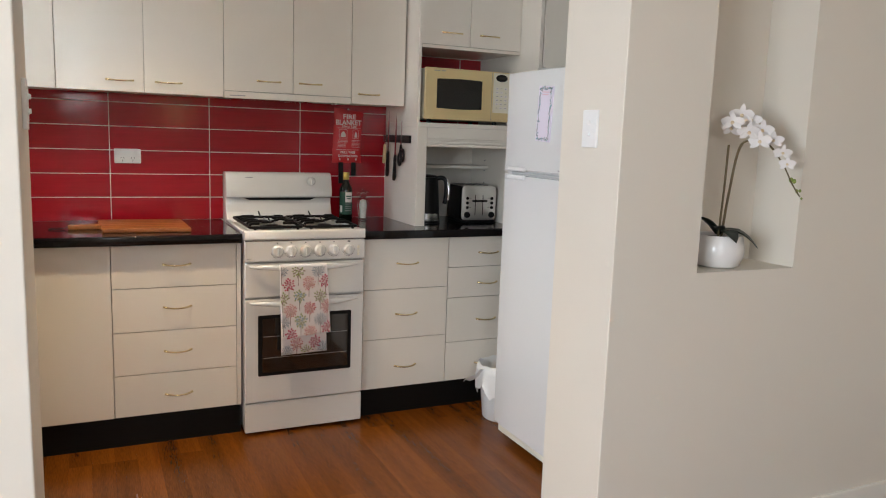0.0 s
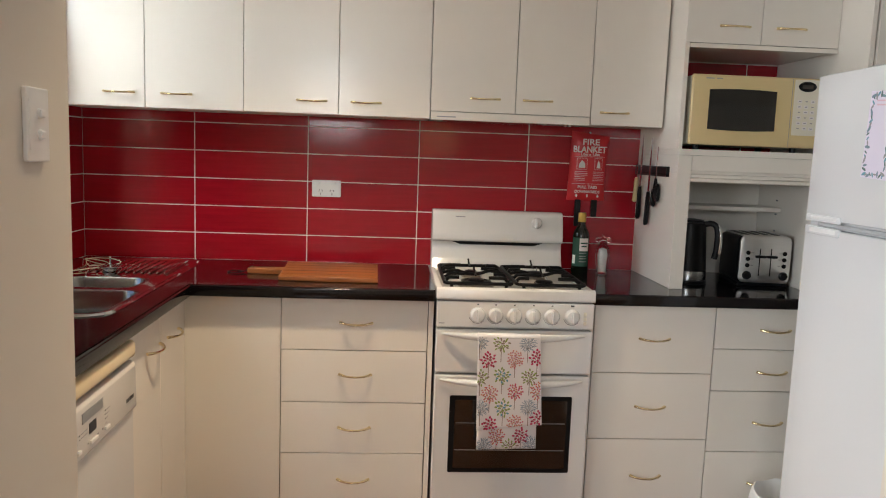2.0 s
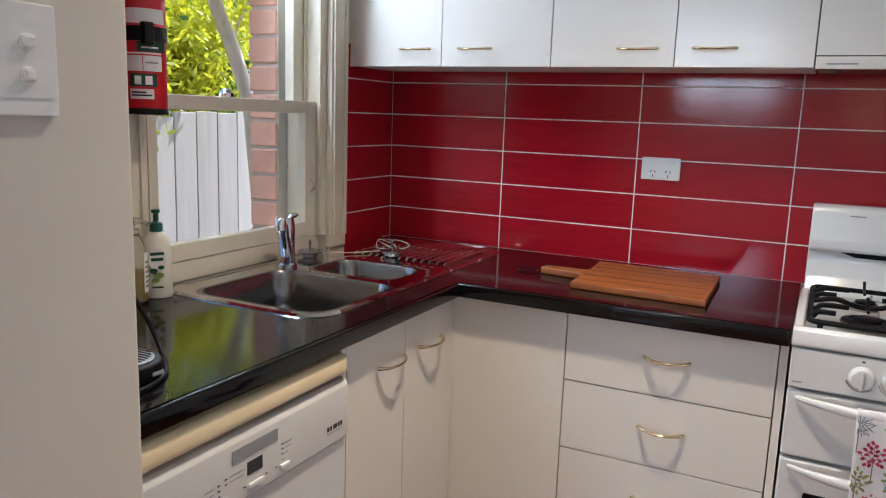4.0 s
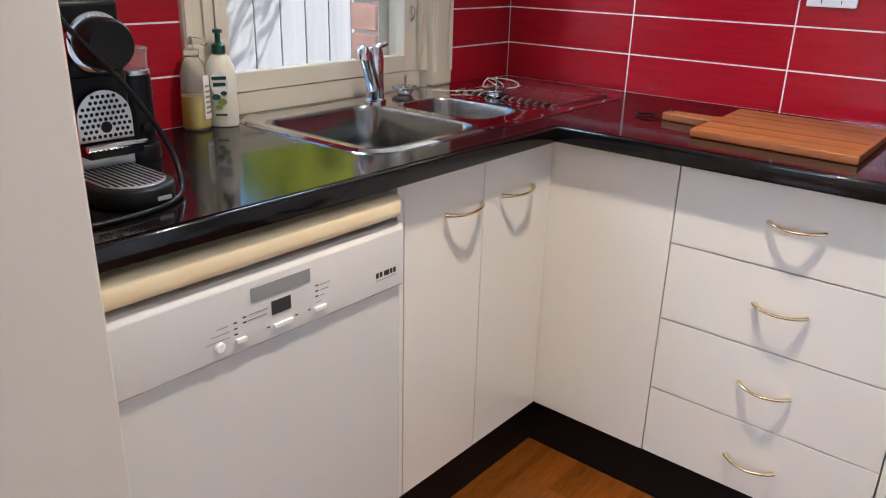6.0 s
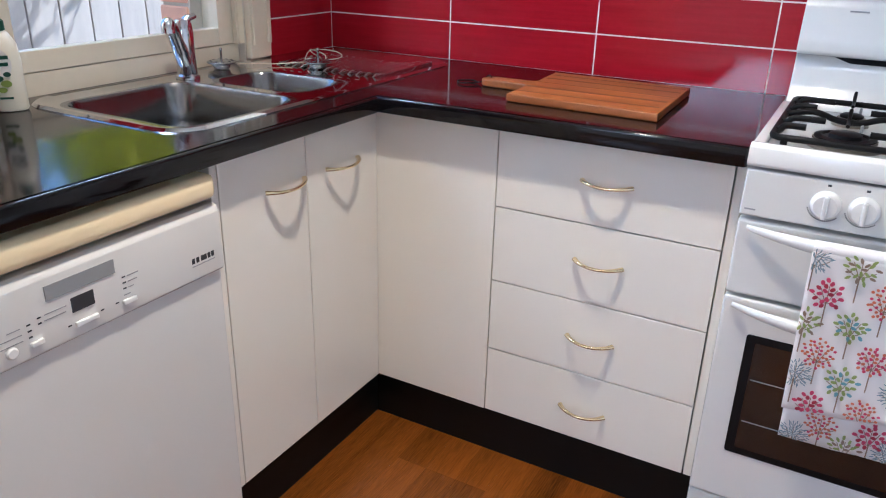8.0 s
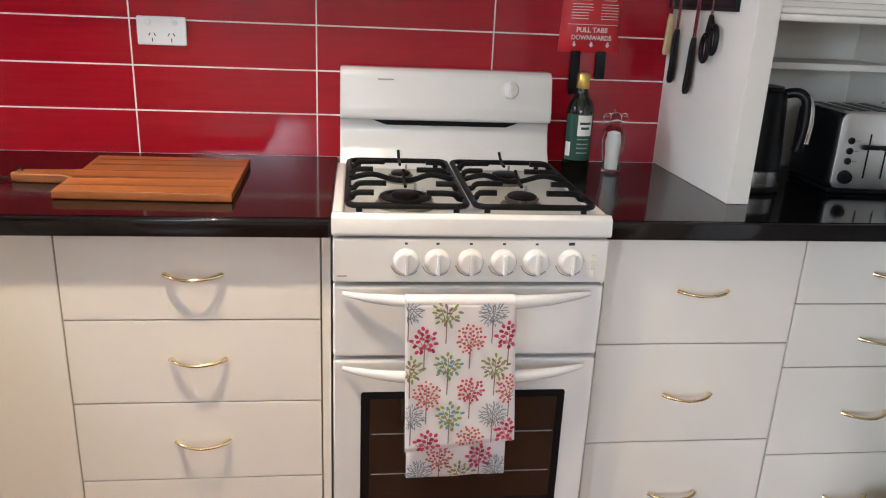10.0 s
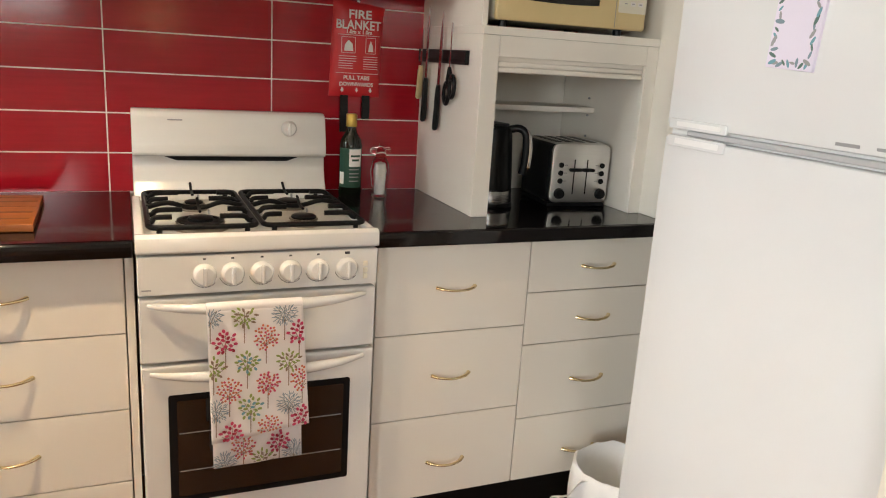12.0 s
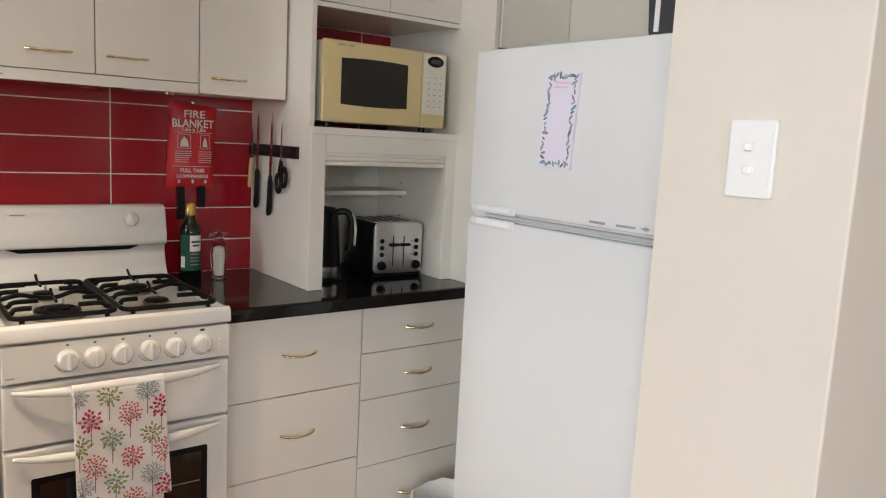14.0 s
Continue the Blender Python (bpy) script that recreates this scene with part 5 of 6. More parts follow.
for x in (tx0 + 0.033, tx1 - 0.028):
    smooth(part("dial", lathe([(0.0165, 0), (0.0165, 0.004), (0.013, 0.014), (0, 0.015)], (x, ty - 0.0062, ZT + 0.042), 24, "-y"), M_BLACK, t))
    for z in (0.080, 0.104, 0.128):
        smooth(part("button", lathe([(0.0080, 0), (0.0080, 0.004), (0.006, 0.006), (0, 0.006)], (x, ty - 0.0062, ZT + z), 18, "-y"), M_BLACK, t))
        part("caption_bar", box(x + (0.012 if x < tm else -0.022), x + (0.022 if x < tm else -0.012), ty - 0.0066, ty - 0.0055, ZT + z - 0.001, ZT + z + 0.001), M_GREYPRINT, t)
t.matrix_world = PLACE[t] @ pose(0, 0, 0, 0, 0, -5)
kx, ky = 1.578, 3.925
t = thing("kettle", (kx, ky, ZT), "black electric kettle with a steel band and silver handle", "kettle")
smooth(part("power_base", lathe([(0.0, 0.001), (0.072, 0.001), (0.074, 0.006), (0.072, 0.014), (0, 0.014)], (kx, ky, ZT), 32), M_BLACK, t), 40)
smooth(part("steel_band", lathe([(0.0695, 0.0145), (0.070, 0.018), (0.069, 0.050), (0.066, 0.052)], (kx, ky, ZT), 36), M_STEEL, t), 40)
smooth(part("body", lathe([(0.0685, 0.0525), (0.066, 0.10), (0.061, 0.18), (0.058, 0.225), (0.056, 0.232), (0, 0.234)], (kx, ky, ZT), 36), M_BLACK, t), 40)
smooth(part("lid", lathe([(0.050, 0.234), (0.048, 0.242), (0.018, 0.246), (0, 0.246)], (kx, ky, ZT), 30), M_BLACK, t), 40)
d = Vector((0.80, -0.60, 0))
hp = [Vector((kx, ky, ZT)) + d * r + Vector((0, 0, z)) for r, z in ((0.048, 0.226), (0.078, 0.232), (0.098, 0.218), (0.104, 0.180), (0.102, 0.130), (0.096, 0.100))]
smooth(part("handle", tube(arc(hp, 4), 0.0095, 12, 1.2), M_BLACK, t), 60)
hp = [Vector((kx, ky, ZT)) + d * r + Vector((0, 0, z)) for r, z in ((0.100, 0.226), (0.109, 0.208), (0.1145, 0.170), (0.112, 0.120))]
smooth(part("handle_trim", tube(arc(hp, 4), 0.0055, 10, 1.4), M_CHROME, t), 60)
smooth(part("spout", tube([Vector((kx, ky, ZT + 0.20)) - d * 0.055, Vector((kx, ky, ZT + 0.225)) - d * 0.072], [0.018, 0.012], 10), M_BLACK, t), 60)


# ---- sash window ----
t = tagged(thing("window_1", (X_WIN - 0.05, 3.44, WZ0), "cream painted double-hung timber sash window above the sink"), kind="structure")
for y0, y1 in ((3.008, 3.0735), (3.8025, 3.886)):
    c = part("casing", box(X_WIN + 0.0002, X_WIN + 0.020, y0, y1, 0.9075, 2.09, 0.003), M_TRIM, t)
    s = 1 if y0 > 3.5 else -1
    ym = y0 + 0.014 if s > 0 else y1 - 0.014
    part("moulding", box(X_WIN + 0.0202, X_WIN + 0.028, ym - 0.007, ym + 0.007, 0.945, 2.09, 0.002), M_TRIM, c)
    ym = y1 - 0.010 if s > 0 else y0 + 0.010
    part("moulding", box(X_WIN + 0.0202, X_WIN + 0.026, ym - 0.008, ym + 0.008, 0.945, 2.09, 0.003), M_TRIM, c)
part("head_casing", box(X_WIN + 0.0002, X_WIN + 0.020, 3.074, 3.802, 2.0205, 2.09, 0.003), M_TRIM, t)
part("sill", box(-0.925, -0.8140, 3.0765, 3.7985, 0.8560, 0.950, 0.002), M_TRIM, t)
for y0, y1 in ((3.0755, 3.0955), (3.7795, 3.7995)):
    part("jamb", box(-0.925, X_WIN - 0.001, y0, y1, 0.9505, 2.0195), M_TRIM, t)
    s = 1 if y0 > 3.5 else -1
    yy = y0 - 0.006 if s > 0 else y1 + 0.006
    part("stop_bead", box(-0.806, -0.793, min(yy, yy + 0.006), max(yy, yy + 0.006), 0.9505, 2.0195, 0.001), M_TRIM, t)
    part("parting_bead", box(-0.852, -0.847, min(yy - 0.006 * s, yy + 0.0055), max(yy - 0.006 * s, yy + 0.0055), 0.9505, 2.0195), M_TRIM, t)
part("jamb", box(-0.925, X_WIN - 0.001, 3.096, 3.779, 1.999, 2.0195), M_TRIM, t)


def sash(name, x0, x1, z0, z1, low, high):
    y0, y1, w = 3.097, 3.778, 0.048
    s = part(name, merge(box(x0, x1, y0, y0 + w, z0, z1, 0.002), box(x0, x1, y1 - w * 1.15, y1, z0, z1, 0.002)), M_TRIM, t, "painted sash frame")
    part("bottom_rail", box(x0 + 0.0005, x1 - 0.0005, y0 + w + 0.0005, y1 - w * 1.15 - 0.0005, z0, z0 + low, 0.002), M_TRIM, s)
    part("top_rail", box(x0 + 0.0005, x1 - 0.0005, y0 + w + 0.0005, y1 - w * 1.15 - 0.0005, z1 - high, z1, 0.002), M_TRIM, s)
    g = part("pane", box((x0 + x1) / 2 - 0.0015, (x0 + x1) / 2 + 0.0015, y0 + w - 0.004, y1 - w * 1.15 + 0.004, z0 + low - 0.004, z1 - high + 0.004), M_PANE, s)
    g.visible_shadow = False
    return s


low = sash("lower_sash", -0.842, -0.810, 0.951, 1.366, 0.045, 0.036)
sash("upper_sash", -0.888, -0.856, 1.332, 1.997, 0.034, 0.05)
smooth(part("sash_lock", lathe([(0.020, 0), (0.020, 0.010), (0.014, 0.016), (0.010, 0.022), (0, 0.023)], (-0.826, 3.40, 1.3665), 20), M_CHROME, low), 40)
smooth(part("sash_lift", tube(arc([(-0.806, 3.746, 1.13), (-0.797, 3.746, 1.12), (-0.797, 3.746, 1.10), (-0.806, 3.746, 1.09)], 4), 0.004, 8), M_CHROME, low), 60)

# ---- fire extinguisher on the casing ----
ex, ey = -0.716, 3.031
t = thing("fire_extinguisher", (ex, ey, 1.317), "small red fire extinguisher with white and green labels beside the window", "fire extinguisher")
smooth(part("cylinder", lathe([(0.0, 1.321), (0.040, 1.321), (0.0445, 1.327), (0.0445, 1.600), (0.040, 1.628), (0.026, 1.646), (0.014, 1.652), (0, 1.652)], (ex, ey, 0), 36), M_RED, t), 40)
smooth(part("base_ring", lathe([(0.043, 1.317), (0.0462, 1.319), (0.0462, 1.329), (0.0448, 1.331)], (ex, ey, 0), 36), M_BLACK, t), 40)
smooth(part("valve", lathe([(0.013, 1.6525), (0.013, 1.680), (0.008, 1.69), (0, 1.69)], (ex, ey, 0), 16), M_CHROME, t), 40)
part("lever", box(ex - 0.008, ex + 0.075, ey - 0.008, ey + 0.008, 1.691, 1.703, 0.003), M_BLACK, t)
part("strap", wrap(ex, ey, 0.0448, 1.470, 1.500, -180, 180, 40, 0.0022), M_BLACK, t)
part("strap_buckle", box(ex + 0.036, ex + 0.052, ey - 0.044, ey - 0.018, 1.462, 1.508, 0.003), M_BLACK, t)
for z0, z1, a0, a1, m in ((1.506, 1.536, -100, 20, M_LABEL), (1.448, 1.469, -62, 20, M_GREEN), (1.408, 1.440, -92, -48, M_LABEL), (1.408, 1.440, -46, 6, M_LABEL), (1.376, 1.403, -84, -10, M_GREEN), (1.350, 1.371, -84, -20, M_LABEL)):
    part("label_panel", wrap(ex, ey, 0.0447, z0, z1, a0, a1, 16, 0.0005), m, t)
for z, a0, a1, m in ((1.443, -92, 5, M_LABEL), (1.380, -70, -52, M_LABEL), (1.380, -42, -24, M_LABEL), (1.455, -50, -5, M_LABEL), (1.356, -80, -26, M_DARKPRINT), (1.362, -80, -40, M_DARKPRINT), (1.424, -40, -6, M_GREYPRINT)):
    part("label_bar", wrap(ex, ey, 0.0453, z, z + (0.018 if z == 1.380 else 0.0035), a0, a1, 12, 0.0004), m, t)
part("bracket", box(X_WIN + 0.0285, ex - 0.043, ey - 0.012, ey + 0.012, 1.40, 1.52, 0.002), M_BLACK, t)

# ---- soaps ----
cx, cy = -0.738, 3.000
t = thing("hand_soap_bottle", (cx, cy, ZT), "clear pump bottle half full of yellow soap", "soap bottle")
smooth(part("bottle", lathe([(0.0, 0.001), (0.026, 0.001), (0.030, 0.006), (0.029, 0.060), (0.027, 0.115), (0.022, 0.140), (0.014, 0.152), (0.012, 0.155)], (cx, cy, ZT), 28), M_CLEARPL, t), 40)
smooth(part("liquid", lathe([(0.0, 0.004), (0.0275, 0.006), (0.0268, 0.060), (0.026, 0.072), (0, 0.072)], (cx, cy, ZT), 28), M_SOAP, t), 40)
smooth(part("pump_collar", lathe([(0.016, 0.152), (0.016, 0.166), (0.006, 0.168), (0.006, 0.186), (0, 0.186)], (cx, cy, ZT), 20), M_CLEARPL, t), 40)
smooth(part("pump_spout", tube([(cx, cy, ZT + 0.184), (cx + 0.020, cy + 0.010, ZT + 0.184), (cx + 0.032, cy + 0.016, ZT + 0.178)], [0.009, 0.006, 0.005], 10), M_CLEARPL, t), 60)
part("label_wrap", wrap(cx, cy, 0.0300, ZT + 0.025, ZT + 0.115, 5, 62, 10), M_LABEL, t)
for k in range(6):
    part("label_bar", wrap(cx, cy, 0.0307, ZT + 0.036 + k * 0.011, ZT + 0.040 + k * 0.011, 12, 52 - 6 * (k % 3), 8), M_BUD, t)
cx, cy = -0.732, 3.062
t = thing("dish_soap_bottle", (cx, cy, ZT), "ivory dish soap bottle with a dark green pump cap", "soap bottle")
b = lathe([(0.0, 0.001), (0.030, 0.001), (0.033, 0.006), (0.032, 0.070), (0.033, 0.095), (0.030, 0.128), (0.018, 0.150), (0.0125, 0.154), (0, 0.154)], (0, 0, 0), 32)
b.transform(pose(cx, cy, ZT, 0, 0, -40) @ Matrix.Diagonal((0.72, 1.0, 1.0, 1)))
smooth(part("bottle", b, M_IVORY, t), 40)
smooth(part("cap", lathe([(0.0145, 0.1545), (0.0145, 0.172), (0.010, 0.176), (0.006, 0.178), (0.006, 0.196), (0.010, 0.197), (0.010, 0.204), (0, 0.205)], (cx, cy, ZT), 20), M_DKGREEN, t), 40)
smooth(part("nozzle", tube([(cx, cy, ZT + 0.200), (cx - 0.020, cy + 0.014, ZT + 0.199)], [0.006, 0.004], 8), M_DKGREEN, t), 60)


def front_label(out, cx, cy, az, dist, z0, material, parent, name):
    """A flat mark on the side of a bottle that faces az degrees."""
    b = slab(out, 0, 0.0008)
    b.transform(pose(cx, cy, z0, 0, 0, az) @ Matrix.Translation((dist, 0, 0)) @ FACE_X)
    return part(name, b, material, parent)


front_label([(0.019 * math.cos(q), 0.094 + 0.026 * math.sin(q)) for q in [2 * math.pi * w / 20 for w in range(20)]], cx, cy, -42, 0.0242, ZT, M_LABEL, t, "label_panel")
for z, w in ((0.102, 0.015), (0.089, 0.013)):
    front_label([(-w, z), (w, z + 0.001), (w, z + 0.008), (-w, z + 0.007)], cx, cy, -42, 0.0250, ZT, M_DKGREEN, t, "label_bar")
for k, (y, z, s) in enumerate(((-0.008, 0.066, 0.009), (0.004, 0.056, 0.010), (0.008, 0.074, 0.007), (-0.004, 0.044, 0.008))):
    front_label([(y + s * math.cos(q), z + s * 0.7 * math.sin(q)) for q in [2 * math.pi * w / 10 for w in range(10)]], cx, cy, -42, 0.0246, ZT, (M_GREEN, M_BUD)[k % 2], t, "leaf_print")
front_label([(-0.012, 0.026), (0.012, 0.026), (0.012, 0.030), (-0.012, 0.030)], cx, cy, -42, 0.0240, ZT, M_GREEN, t, "label_bar")

# ---- coffee machine ----
my = 2.664
t = thing("coffee_machine", (-0.5, my, ZT), "red and chrome capsule coffee machine with a black drip tray", "coffee machine")
smooth(part("body", box(-0.755, -0.478, my - 0.058, my + 0.058, ZT + 0.012, 1.185, 0.012, 4), M_BLACK, t))
for y0, y1 in ((my - 0.072, my - 0.0585), (my + 0.0585, my + 0.064)):
    smooth(part("side_cover", box(-0.750, -0.450 if y0 < my else -0.560, y0, y1, ZT + 0.012, 1.190, 0.003, 3), M_RED, t, "glossy red side cover"))
part("front_panel", box(-0.4782, -0.4752, my - 0.046, my + 0.047, ZT + 0.04, 1.176, 0.001), M_BLACK, t)
part("steel_panel", box(-0.4750, -0.4640, my - 0.042, my + 0.046, ZT + 0.030, 0.952, 0.001), M_SATIN, t)
part("front_trim", box(-0.4775, -0.452, my - 0.0582, my - 0.0440, ZT + 0.03, 1.175, 0.003), M_RED, t, "glossy red front edge")
part("sieve_panel", box(-0.4745, -0.470, my - 0.040, my + 0.046, ZT + 0.110, 1.072, 0.002), M_BLACK, t)
for k in range(20):
    part("sieve_hole", box(-0.4698, -0.4694, my - 0.032 + (k % 10) * 0.0088, my - 0.028 + (k % 10) * 0.0088, 1.056 - 0.009 * (k // 10), 1.060 - 0.009 * (k // 10)), M_KICK, t)
arch = [(my - 0.042, 0.974), (my + 0.046, 0.974), (my + 0.046, 1.000)] + [(my + 0.002 + 0.044 * math.cos(radians(a)), 1.008 + 0.044 * math.sin(radians(a))) for a in range(0, 181, 15)] + [(my - 0.042, 1.000)]
pl = part("perforated_plate", on_side(arch, -0.4615, 0.004, 0.0008), M_SATIN, t)
for j in range(10):
    for i in range(10):
        y = my - 0.036 + i * 0.0085 + (0.00425 if j % 2 else 0)
        z = 0.981 + j * 0.0088
        d = math.hypot(y - my - 0.002, z - 1.008)
        if (d < 0.039 or (0.978 < z < 1.005 and abs(y - my - 0.002) < 0.039)) and math.hypot(y - my - 0.002, z - 0.995) > 0.011:
            part("hole", lathe([(0.0030, 0), (0.0030, 0.0008), (0, 0.0008)], (-0.4575, y, z), 8, "x"), M_KICK, pl)
part("hole", lathe([(0.009, 0), (0.009, 0.0008), (0, 0.0008)], (-0.4575, my + 0.002, 0.995), 16, "x"), M_KICK, pl)
part("cup_shelf", box(-0.472, -0.430, my - 0.042, my + 0.046, 0.953, 0.9705, 0.002), M_BLACK, t)
smooth(part("shelf_bar", tube([(-0.428, my - 0.046, 0.9705), (-0.428, my + 0.050, 0.9705)], 0.005, 10), M_CHROME, t), 60)
smooth(part("group_ring", lathe([(0.046, 0), (0.048, 0.006), (0.046, 0.018), (0.040, 0.020)], (-0.4770, my + 0.006, 1.122), 32, "x"), M_CHROME, t), 40)
smooth(part("group_head", lathe([(0.039, 0), (0.039, 0.034), (0.034, 0.044), (0.0, 0.046)], (-0.4570, my + 0.006, 1.122), 32, "x"), M_BLACK, t), 40)
tray = [(-0.463, my - 0.075), (-0.463, my + 0.043)] + [(-0.362 + 0.062 * math.sin(radians(a)), my - 0.016 + 0.059 * math.cos(radians(a))) for a in range(0, 181, 15)]
smooth(part("drip_tray", slab(tray, ZT + 0.0008, ZT + 0.031, 0.005, 3), M_BLACK, t), 40)
grid = [(x * 0.86 - 0.055, my - 0.016 + (y - my + 0.016) * 0.84) for x, y in tray]
part("drip_grid", slab(grid, ZT + 0.0315, ZT + 0.0335, 0.0006), M_SATIN, t)
for k in range(11):
    y = my - 0.060 + k * 0.0088
    half = 0.058 * math.sqrt(max(0.05, 1 - ((y - my + 0.016) / 0.053) ** 2))
    part("grid_slot", box(-0.455, -0.368 + half - 0.012, y - 0.0022, y + 0.0022, ZT + 0.0336, ZT + 0.0341), M_KICK, t)
part("maker_mark", on_side([(my - 0.012, ZT + 0.012), (my + 0.010, ZT + 0.012), (my + 0.010, ZT + 0.018), (my - 0.012, ZT + 0.018)], -0.3005, 0.0008), M_GREY, t)
jx, jy = -0.590, 2.786
t = thing("milk_frother", (jx, jy, ZT), "black ribbed milk frother jug with a clear top", "milk frother")
smooth(part("stand", lathe([(0.0, 0.001), (0.036, 0.001), (0.037, 0.026), (0.034, 0.030), (0, 0.030)], (jx, jy, ZT), 28), M_BLACK, t), 40)
smooth(part("body", lathe([(0.032, 0.0305)] + [q for k in range(11) for q in ((0.0325, 0.034 + k * 0.0105), (0.0310, 0.039 + k * 0.0105))] + [(0.032, 0.152), (0, 0.152)], (jx, jy, ZT), 28), M_BLACK, t), 50)
smooth(part("collar", lathe([(0.0315, 0.1525), (0.0315, 0.160), (0.029, 0.162)], (jx, jy, ZT), 28), M_STEEL, t), 40)
smooth(part("lid", lathe([(0.029, 0.1622), (0.029, 0.180), (0.032, 0.196), (0.030, 0.198), (0.0, 0.186)], (jx, jy, ZT), 28), M_CLEARPL, t), 40)
smooth(part("grip", lathe([(0.010, 0), (0.010, 0.012), (0.006, 0.014), (0, 0.014)], (jx + 0.028, jy, ZT + 0.062), 16, "x"), M_BLACK, t), 40)
t = thing("extension_lead", (-0.38, 2.7, ZT), "black extension lead looping over the coffee machine", "extension lead")
smooth(part("cable", tube(arc([(-0.44, 2.575, 1.23), (-0.41, 2.600, 1.160), (-0.405, 2.665, 1.080), (-0.402, 2.705, 1.020), (-0.395, 2.728, 0.975), (-0.380, 2.734, 0.940), (-0.352, 2.722, ZT + 0.014), (-0.318, 2.695, ZT + 0.0045), (-0.288, 2.640, ZT + 0.0045), (-0.280, 2.560, ZT + 0.0045), (-0.290, 2.490, ZT + 0.0045)], 6), 0.0042, 8), M_BLACK, t), 60)

# ---- bin with liner ----
bx, by, bh = 1.803, 3.425, 0.262
t = thing("rubbish_bin", (bx, by, 0), "white bin with an overhanging plastic liner beside the fridge", "bin")
smooth(part("bucket", lathe([(0.0, 0.002), (0.098, 0.002), (0.102, 0.006), (0.128, bh), (0.124, bh), (0.098, 0.012), (0, 0.012)], (bx, by, 0), 32), M_PLASTIC, t), 40)
bm = bmesh.new()
seg, rng = 48, random.Random(5)
rings = []
for r, z, wob in ((0.100, 0.10, 0.0), (0.118, bh - 0.02, 0.004), (0.126, bh + 0.010, 0.003), (0.133, bh + 0.006, 0.003), (0.137, bh - 0.030, 0.008), (0.139, bh - 0.075, 0.016), (0.142, bh - 0.115, 0.022)):
    ring = []
    for k in range(seg):
        a = 2 * math.pi * k / seg
        w = wob * (math.sin(5 * a + z * 30) + 0.6 * math.sin(11 * a + 2) + 0.5 * math.sin(17 * a))
        ring.append(bm.verts.new((bx + (r + 0.3 * w) * math.cos(a), by + (r + 0.3 * w) * math.sin(a), z + w)))
    rings.append(ring)
for a, b in zip(rings, rings[1:]):
    for k in range(seg):
        bm.faces.new((a[k], a[(k + 1) % seg], b[(k + 1) % seg], b[k]))
smooth(part("liner", bm, M_BAG, t), 70)
bm = bmesh.new()
g = [[bm.verts.new((bx - 0.130 - 0.085 * u, by - 0.03 + 0.05 * v + 0.008 * math.sin(6 * u + 3 * v), 0.262 - 0.035 * u - 0.055 * v * (1 - 0.3 * u) + 0.006 * math.sin(9 * u))) for v in (0, 0.33, 0.66, 1)] for u in (0, 0.2, 0.4, 0.6, 0.8, 1)]
for a, b in zip(g, g[1:]):
    for k in range(3):
        bm.faces.new((a[k], a[k + 1], b[k + 1], b[k]))
smooth(part("liner_flap", bm, M_BAG, t), 70)

# ---- on top of the fridge ----
t = thing("storage_basket", (1.82, 2.64, 1.612), "dark grey mesh basket with a white base on the fridge", "basket")
part("base", box(1.690, 1.960, 2.525, 2.762, 1.6125, 1.622, 0.003), M_PLASTIC, t)
smooth(part("side", prism([(2.532, 1.6225), (2.742, 1.6225), (2.752, 1.74), (2.745, 1.86), (2.532, 1.86)], 1.698, 1.952, "x", 0.008, 3), M_FABRIC, t), 40)
part("measure_strip", box(1.6955, 1.6975, 2.712, 2.724, 1.63, 1.85), M_LABEL, t)
t = thing("plate", (1.80, 3.06, 1.612), "white plate lying on top of the fridge", "plate")
smooth(part("dish", lathe([(0.0, 0.001), (0.06, 0.001), (0.064, 0.004), (0.10, 0.016), (0.102, 0.018), (0.098, 0.018), (0.062, 0.006), (0, 0.005)], (1.80, 3.07, 1.612), 36), M_POT, t), 40)

# ---- orchid in the niche ----
px, py = 1.916, 2.252
t = thing("potted_orchid", (px, py, NZ0), "white orchid with an arching spray in a white glazed pot", "plant")
smooth(part("pot", lathe([(0.0, 0.001), (0.062, 0.001), (0.074, 0.008), (0.086, 0.040), (0.087, 0.065), (0.079, 0.105), (0.076, 0.108), (0.073, 0.105), (0.072, 0.09), (0, 0.09)], (px, py, NZ0), 36), M_POT, t), 40)
smooth(part("potting_mix", lathe([(0.071, 0.0905), (0.04, 0.098), (0, 0.100)], (px, py, NZ0), 20), M_KICK, t), 60)


def blade(base, az, reach, rise, droop, width, parent, name, material):
    bm = bmesh.new()
    rows = []
    d, s = Vector((math.cos(radians(az)), math.sin(radians(az)), 0)), Vector((-math.sin(radians(az)), math.cos(radians(az)), 0))
    for i in range(9):
        u = i / 8
        c = Vector(base) + d * reach * u + Vector((0, 0, rise * u - droop * u * u))
        w = width * (math.sin(math.pi * min(1, u * 0.92 + 0.08)) ** 0.7)
        rows.append([bm.verts.new(c + s * w * k + Vector((0, 0, 0.25 * w * abs(k)))) for k in (-1, 0, 1)])
    for a, b in zip(rows, rows[1:]):
        for k in (0, 1):
            bm.faces.new((a[k], a[k + 1], b[k + 1], b[k]))
    ob = smooth(part(name, bm, material, parent), 80)
    m = ob.modifiers.new("thickness", "SOLIDIFY")
    m.thickness = 0.002
    return ob


